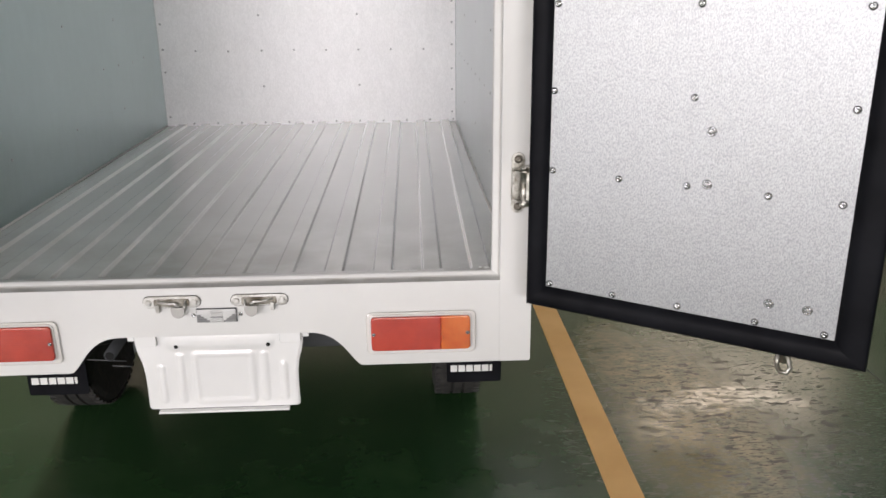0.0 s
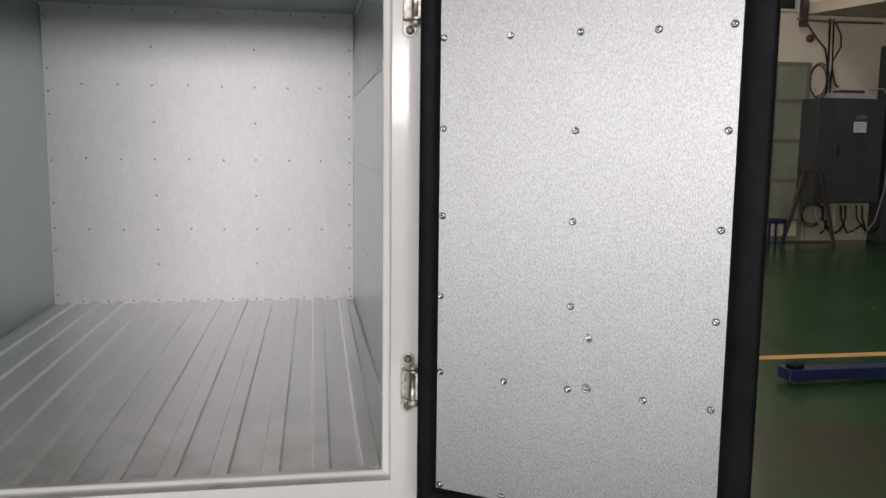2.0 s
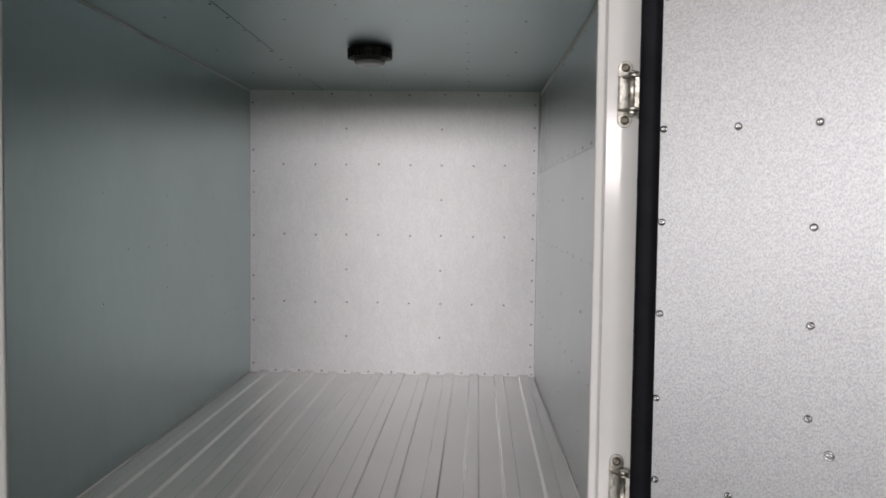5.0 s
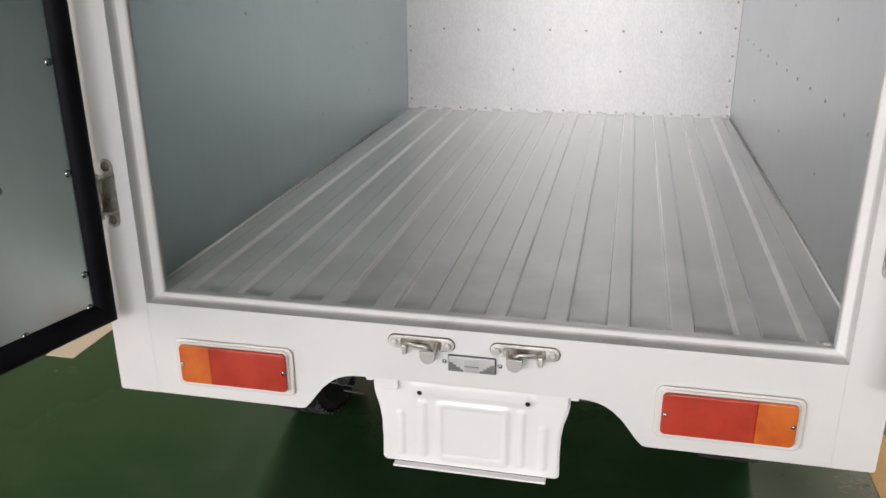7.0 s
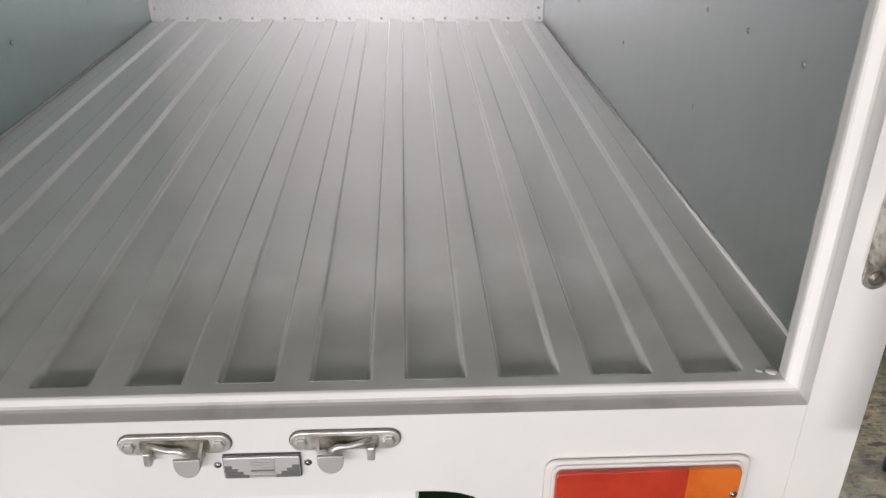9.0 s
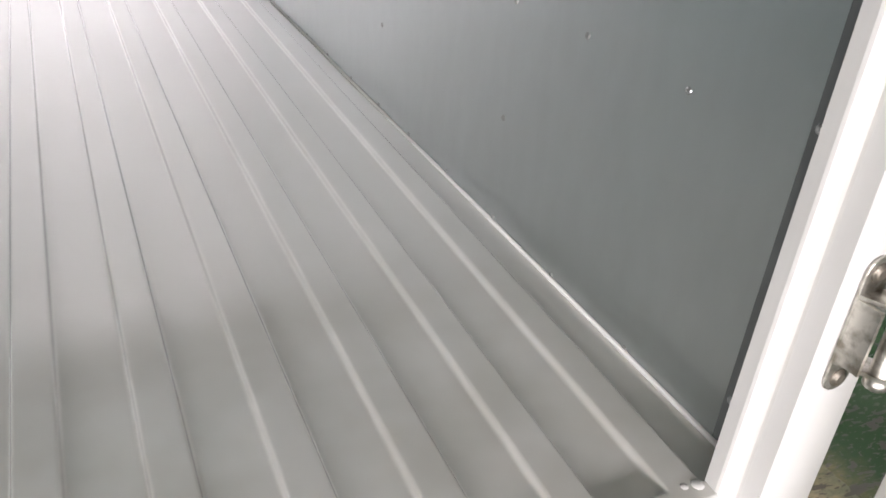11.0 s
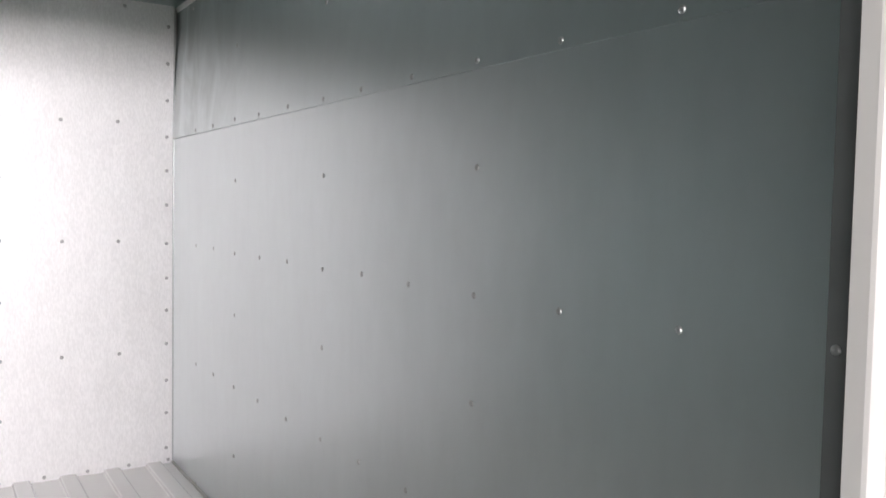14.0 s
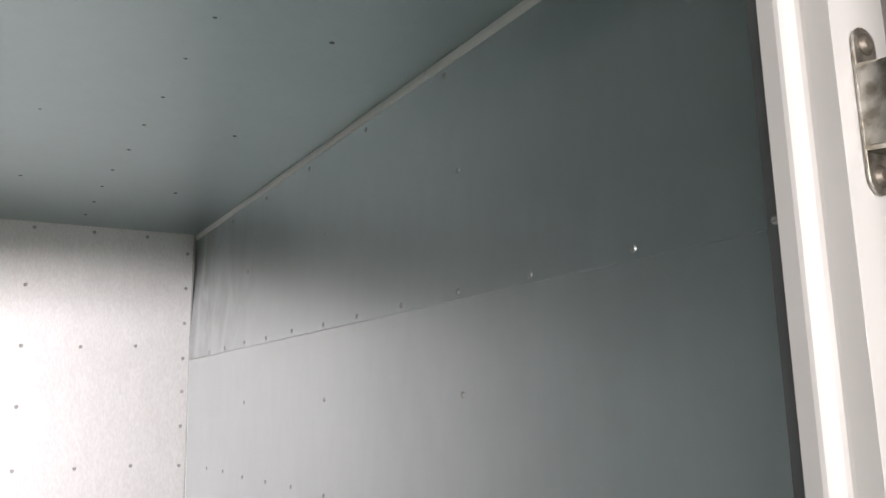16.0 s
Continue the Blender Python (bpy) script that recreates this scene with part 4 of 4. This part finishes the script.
# wheels, flaps and what shows below
def wheel(cx, cy, r, w):
    hub = wheel_hub(cx)
    prof = [(0.185, -w / 2 + 0.012), (0.215, -w / 2 + 0.002), (0.250, -w / 2), (r - 0.020, -w / 2 + 0.006), (r - 0.004, -w / 2 + 0.020), (r, -w / 2 + 0.034), (r, -0.024), (r - 0.008, -0.022), (r - 0.008, -0.016), (r, -0.014),
            (r, 0.014), (r - 0.008, 0.016), (r - 0.008, 0.022), (r, 0.024), (r, w / 2 - 0.034), (r - 0.004, w / 2 - 0.020), (r - 0.020, w / 2 - 0.006), (0.250, w / 2), (0.215, w / 2 - 0.002), (0.185, w / 2 - 0.012)]
    part("tyre", turned(prof, 56, pose(cx, cy, r, 0, 90, 0)), tyre_rubber, hub, "black tyre with grooved tread")
    for i in range(56):
        a = 2 * math.pi * i / 56
        for q in (-1, 1):
            TREADS.append((cx + q * (w / 2 - 0.028), cy + math.cos(a) * (r - 0.004), r + math.sin(a) * (r - 0.004), a))
    part("rim", turned([(0.186, -0.06), (0.186, -0.045), (0.165, -0.04), (0.160, 0.02), (0.06, 0.03), (0.06, 0.045), (0.02, 0.05)], 32, pose(cx, cy, r, 0, 90 if cx > 0 else -90, 0)), dark_enamel, hub, smooth=True)
    return hub


TREADS = []


def wheel_hub(cx):
    b = turned([(0.05, -0.04), (0.055, 0.0), (0.05, 0.06)], 16, pose(cx, 0.87, 0.29, 0, 90, 0))
    return part("wheel", b, underbody, truck, "rear wheel in the shade below the box")


for cx in (-0.655, 0.655):
    wheel(cx, 0.87, 0.29, 0.165)
tb = bmesh.new()
for x, y, z, a in TREADS:
    box(-0.022, 0.022, -0.010, 0.010, -0.006, 0.0025, bm=tb, m=pose(x, y, z) @ pose(0, 0, 0, math.degrees(a) - 90, 0, 0))
tagged(part("tread", tb, tyre_rubber, truck), kind="stuff")


def mud_flap(x0, x1):
    f = part("mud_flap", plate(rounded(x0, x1, 0.190, 0.33, 0.008)[::-1], 0.520, 0.526, 0.001), rubber, truck, "black rubber mud flap with a pale mark")
    # the maker's mark, as plain blocks
    n, w = 6, (x1 - x0) * 0.86
    for i in range(n):
        a = x0 + (x1 - x0) * 0.07 + w * i / n
        wide = w / n * (0.84 if i < n - 1 else 0.30)
        part("mark", box(a, a + wide, 0.5185, 0.5198, 0.229, 0.252), white_mark, f, "pale block of the maker's mark")


mud_flap(0.611, 0.790)
mud_flap(-0.735, -0.545)
for x in (-0.40, 0.40):
    part("chassis_rail", box(x - 0.035, x + 0.035, 0.10, 2.5, 0.50, 0.60, 0.004), underbody, truck, "dark chassis rail")
part("cross_member", box(-0.30, 0.40, 0.28, 0.34, 0.444, 0.58, 0.004), dark_enamel, truck, "dark cross member")
part("axle", tube([(-0.58, 0.87, 0.29), (0.58, 0.87, 0.29)], 0.038, 14), underbody, truck, "dark rear axle", smooth=True)
for x in (-0.46, 0.46):
    part("leaf_spring", tube([(x, 0.30, 0.47), (x, 0.55, 0.37), (x, 0.87, 0.33), (x, 1.2, 0.37), (x, 1.5, 0.47)], 0.028, 8, squash=0.6), underbody, truck)
    part("shackle", box(x - 0.02, x + 0.02, 0.27, 0.32, 0.46, 0.53, 0.004), cable_grey, truck, "pale spring shackle")
part("exhaust", tube([(-0.365, 0.27, 0.440), (-0.362, 0.45, 0.455), (-0.35, 1.0, 0.47)], 0.017, 14), dark_enamel, truck, "dark exhaust pipe", smooth=True)
part("exhaust_mouth", turned([(0.013, 0.0), (0.012, 0.0008)], 14, pose(-0.365, 0.2695, 0.440) @ FACE_Y), hole_black, truck, "black disc for the dark inside of the exhaust pipe")
for x0_, x1_, z0_, z1_ in ((-0.440, -0.332, 0.4165, 0.4075), (-0.372, -0.318, 0.394, 0.3905)):
    part("hanger_bar", tube([(x0_, 0.30, z0_), (x1_, 0.30, z1_)], 0.0022, 8), dark_enamel, truck, "thin hanger bar below the chassis", smooth=True)
for x in (-0.70, 0.70):
    part("wheel_well", box(x - 0.06, x + 0.06, 0.53, 1.25, 0.585, 0.598), underbody, truck)

# ---- background of the hall ----
NY = Y1  # face of the far wall
# glazed partition door
gd = thing("glazed_door", (8.65, NY, 0.0), "dull glazed door with four panes in an olive frame", "door")
for a, b_ in ((8.26, 8.32), (8.86, 8.93)):
    part("stile", box(a, b_, NY - 0.05, NY - 0.004, 0.02, 3.02, 0.004), olive_frame, gd)
for z in (0.02, 0.34, 1.03, 1.70, 2.36, 2.96):
    part("rail", box(8.32, 8.86, NY - 0.045, NY - 0.004, z, z + 0.06, 0.004), olive_frame, gd)
for z0, z1 in ((0.40, 1.03), (1.09, 1.70), (1.76, 2.36), (2.42, 2.96)):
    part("pane", box(8.32, 8.86, NY - 0.024, NY - 0.016, z0, z1), panel_grey, gd, "dull greenish pane")
tagged(gd, kind="structure")

# electrical cabinets
def cabinet(x0, x1, y0, z0, z1, label, split):
    c = thing("electrical_cabinet", ((x0 + x1) / 2, NY, z0), label, "cabinet", "electrical cabinets")
    part("body", box(x0, x1, y0, NY - 0.002, z0, z1, 0.01), dark_enamel, c)
    part("door", box(x0 + split, x1 - 0.02, y0 - 0.025, y0 - 0.003, z0 + 0.03, z1 - 0.03, 0.006), dark_enamel, c, "closed dark cabinet door")
    part("handle", box(x0 + split + 0.05, x0 + split + 0.08, y0 - 0.045, y0 - 0.025, (z0 + z1) / 2 - 0.1, (z0 + z1) / 2 + 0.1, 0.005), cable_black, c)
    return c


c1 = cabinet(8.80, 10.02, 10.45, 0.68, 2.41, "dark grey electrical cabinet on the wall with a paper notice", 0.32)
pp = part("paper_notice", box(9.44, 9.67, 10.418, 10.424, 1.855, 2.03), paper_white, c1, "white paper notice")
part("name_plate", box(9.46, 9.67, 10.418, 10.424, 2.068, 2.140), dark_enamel, c1, "grey name plate with two pale lines")
for z in (2.118, 2.086):
    part("print", box(9.475, 9.655, 10.4155, 10.4178, z, z + 0.013), bar_grey, c1)
for z, x in ((1.985, 9.62), (1.945, 9.64), (1.905, 9.56)):
    part("print", box(9.475, x, 10.4160, 10.4178, z, z + 0.008), bar_grey, pp)
c2 = cabinet(10.22, 12.2, 10.6, 0.0, 3.33, "tall dark grey electrical cabinet standing on the floor", 0.10)
part("label_plate", box(10.60, 10.73, 10.568, 10.574, 1.40, 1.56), bar_grey, c2)

bxs = thing("cable_box", (9.5, 10.65, 2.41), "pale box with cables lying on the cabinet", "junction box")
part("body", box(9.14, 9.80, 10.50, 10.80, 2.411, 2.50, 0.01), cable_grey, bxs)
part("lid", box(9.25, 9.68, 10.53, 10.77, 2.501, 2.55, 0.01), rusty, bxs)

# cables and conduits
hose_grey = plain("grey_hose", (0.24, 0.24, 0.23), (0.32, 0.32, 0.31), 6, 0.5)


def cable(name, pts, r, mat, label, smooth=True, group=""):
    return solid(name, tube(pts, r, 8), mat, label, "cable", smooth=smooth, group=group)


def slack(a, b_, drop, n=9):
    a, b_ = Vector(a), Vector(b_)
    return [a.lerp(b_, i / n) - Vector((0, 0, drop * 4 * (i / n) * (1 - i / n))) for i in range(n + 1)]


CY = NY - 0.05
cable("conduit", [(8.99, CY, 0.05), (8.99, CY, 2.3), (9.02, CY, 2.6)], 0.018, cable_grey, "thin pale conduit running up the wall")
cable("conduit", [(9.22, CY, 2.49), (9.22, CY, 3.1), (9.20, CY, 3.75)], 0.017, cable_black, "dark conduit rising from the cabinet to the slab")
cable("conduit", [(9.29, CY, 2.49), (9.30, CY, 3.0), (9.27, CY, 3.75)], 0.013, cable_black, "dark conduit rising from the cabinet to the slab")
cable("cable", [(8.75, CY, 3.70), (8.95, CY, 3.45), (9.15, CY, 3.25), (9.22, CY, 2.95)], 0.014, cable_black, "black cable hanging across the wall")
cable("cable", [(8.60, CY, 3.72), (9.2, CY, 3.70), (10.2, CY, 3.71)], 0.020, frame_dark, "brown cable run below the slab")
for k in range(3):
    rr = 0.20 + 0.02 * k
    pts = [(9.06 + rr * 0.75 * math.cos(a), CY - 0.02 * k, 2.72 + rr * 1.25 * math.sin(a)) for a in np.linspace(0, 2 * math.pi, 25)[:-1]]
    solid("cable_coil", tube(pts, 0.008, 8, True), cable_black, "coil of black cable hung on the wall", "cable", smooth=True, group="cable coils on the wall")
cable("cable", slack((9.30, CY, 2.95), (9.30, 10.7, 2.62), 0.10), 0.016, cable_black, "black cable to the box on the cabinet")
cable("cable", [(9.30, CY, 3.7), (9.42, CY, 3.5), (9.44, CY, 3.3), (9.30, CY, 3.05), (9.28, CY, 2.7)], 0.012, cable_black, "thin black cable on the wall")
cable("hose", [(9.78, 10.55, 2.56), (9.96, 10.46, 2.58), (10.06, 10.40, 2.40), (10.10, 10.38, 1.6), (10.06, 10.38, 0.9), (9.95, 10.4, 0.40), (9.75, 10.45, 0.05)], 0.012, hose_grey, "grey hose hanging beside the cabinet")
for k in range(9):
    x = 8.98 + 0.108 * k + rnd.uniform(-0.03, 0.03)
    x2 = x + rnd.uniform(-0.15, 0.45)
    cable("cable", [(x, 10.6, 0.63), (x + 0.02, 10.6, 0.42), ((x + x2) / 2, 10.58, 0.16 + 0.05 * rnd.random()), (x2, 10.6, 0.10 + 0.1 * rnd.random()), (x2 + 0.2, 10.65, 0.30)], 0.012 + 0.006 * rnd.random(), cable_black if k % 3 else cable_grey, "loose cable hanging below the cabinet", group="loose cables below the cabinet")
for k in range(3):
    pts = [(8.93 + 0.20 * math.cos(a), 10.6 + 0.02 * k, 0.48 + (0.16 + 0.03 * k) * math.sin(a)) for a in np.linspace(0, 2 * math.pi, 21)[:-1]]
    solid("cable_coil", tube(pts, 0.008, 8, True), cable_black, "coil of black cable below the cabinet", "cable", smooth=True, group="cable coils below the cabinet")
sw = thing("wall_switch", (8.98, NY, 1.75), "small pale wall switch", "switch")
part("plate", box(8.955, 9.055, NY - 0.03, NY - 0.002, 1.66, 1.84, 0.004), cable_grey, sw)
part("rocker", box(8.985, 9.025, NY - 0.038, NY - 0.030, 1.71, 1.79, 0.002), paper_white, sw)
bell = thing("alarm_bell", (8.88, NY, 3.42), "small red-brown alarm bell on the wall", "bell")
part("dome", turned([(0.07, 0.0), (0.066, 0.03), (0.04, 0.055), (0.01, 0.06)], 18, pose(8.88, NY - 0.002, 3.42) @ FACE_Y), bell_red, bell, smooth=True)

# trestle of dark steel
tr = thing("trestle", (8.6, 10.2, 0.0), "dark rusty steel trestle standing before the wall", "trestle")
part("top_bar", box(8.36, 8.88, 10.16, 10.22, 1.20, 1.25, 0.004), rusty, tr)
for a, b_, y in ((8.44, 8.02, 10.05), (8.50, 8.22, 10.32), (8.72, 8.97, 10.05), (8.78, 9.16, 10.32)):
    part("leg", tube([(a, 10.19, 1.20), (b_, y, 0.0)], 0.026, 8), rusty, tr)
part("stretcher", tube([(8.04, 10.04, 0.07), (8.98, 10.04, 0.07)], 0.016, 8), rusty, tr)
st = thing("blue_stool", (7.85, 10.0, 0.0), "small blue steel workshop stool", "stool")
part("seat", box(7.68, 8.00, 9.85, 10.15, 0.40, 0.46, 0.01), blue_paint, st)
for x in (7.71, 7.97):
    for y in (9.88, 10.12):
        part("leg", box(x - 0.015, x + 0.015, y - 0.015, y + 0.015, 0, 0.40), blue_paint, st)

# mezzanine with railing and its own back wall
ex, ey = 0.27, -0.96
edge = lambda s, off=0.0: (8.74 + ex * s + off, NY - 0.002 + ey * s)  # noqa: E731
mz = bmesh.new()
base = [mz.verts.new((*p, 3.80)) for p in (edge(0), edge(6.2), (X1, NY - 6.0), (X1, NY - 0.002))]
f = mz.faces.new(base)
ex_ = bmesh.ops.extrude_face_region(mz, geom=[f])
for v in ex_["geom"]:
    if isinstance(v, bmesh.types.BMVert):
        v.co.z = 3.98
solid("mezzanine_slab", mz, tan_slab, "tan painted concrete mezzanine slab", "mezzanine", "structure")
rl = thing("railing", (*edge(0.1), 3.98), "brown pipe railing along the mezzanine edge", "railing")
for z in (4.125, 4.357, 4.59, 4.89):
    part("rail", tube([(*edge(0.05, 0.06), z), (*edge(6.0, 0.06), z)], 0.019, 8), rail_paint, rl, smooth=True)
for s in (2.6, 4.2, 5.9):
    part("post", tube([(*edge(s, 0.06), 3.98), (*edge(s, 0.06), 4.98)], 0.020, 8), rail_paint, rl, smooth=True)
part("top_beam", box(8.0, 12.99, 10.48, 10.7, 5.325, 5.525), beam_paint, thing("steel_beam", (10.5, 10.6, 5.325), "grey-brown steel beam above the railing", "beam"))
pc = thing("wall_window", (8.52, NY, 3.85), "small dark window with a pale frame on the wall", "window")
part("pane", box(8.22, 8.56, NY - 0.02, NY - 0.003, 3.88, 4.82), dark_pane, pc)
for a, b_, z0, z1 in ((8.56, 8.60, 3.84, 4.86), (8.18, 8.22, 3.84, 4.86), (8.22, 8.56, 4.82, 4.86), (8.22, 8.56, 3.84, 3.88)):
    part("frame", box(a, b_, NY - 0.04, NY - 0.002, z0, z1), cable_grey, pc)
solid("column", box(8.66, 8.755, NY - 0.12, NY - 0.003, 3.6, H), rusty, "dark brown steel column on the wall", "column", "structure")

# blue arm of a lift, lying low over the floor
la = thing("lift_arm", (3.7, 2.95, 0.0), "blue steel arm of a car lift low over the floor", "car lift")
part("arm", box(3.74, 5.6, 2.90, 3.02, 0.030, 0.105, 0.006), blue_paint, la)
part("inner_arm", box(3.66, 3.80, 2.885, 3.035, 0.028, 0.110, 0.006), blue_paint, la)
part("pad", turned([(0.055, 0.0), (0.06, 0.01), (0.06, 0.025), (0.05, 0.03)], 20, pose(3.74, 2.96, 0.11)), rubber, la, "black rubber lifting pad", smooth=True)
part("pad_screw", turned([(0.018, 0.0), (0.018, 0.12)], 12, pose(3.74, 2.96, 0.0)), rusty, la)
part("foot", turned([(0.03, 0.0), (0.03, 0.032)], 12, pose(5.3, 2.96, 0.0)), rusty, la)
part("column", box(5.6, 5.95, 2.78, 3.14, 0.0, 2.6, 0.01), blue_paint, la, "blue lift column")
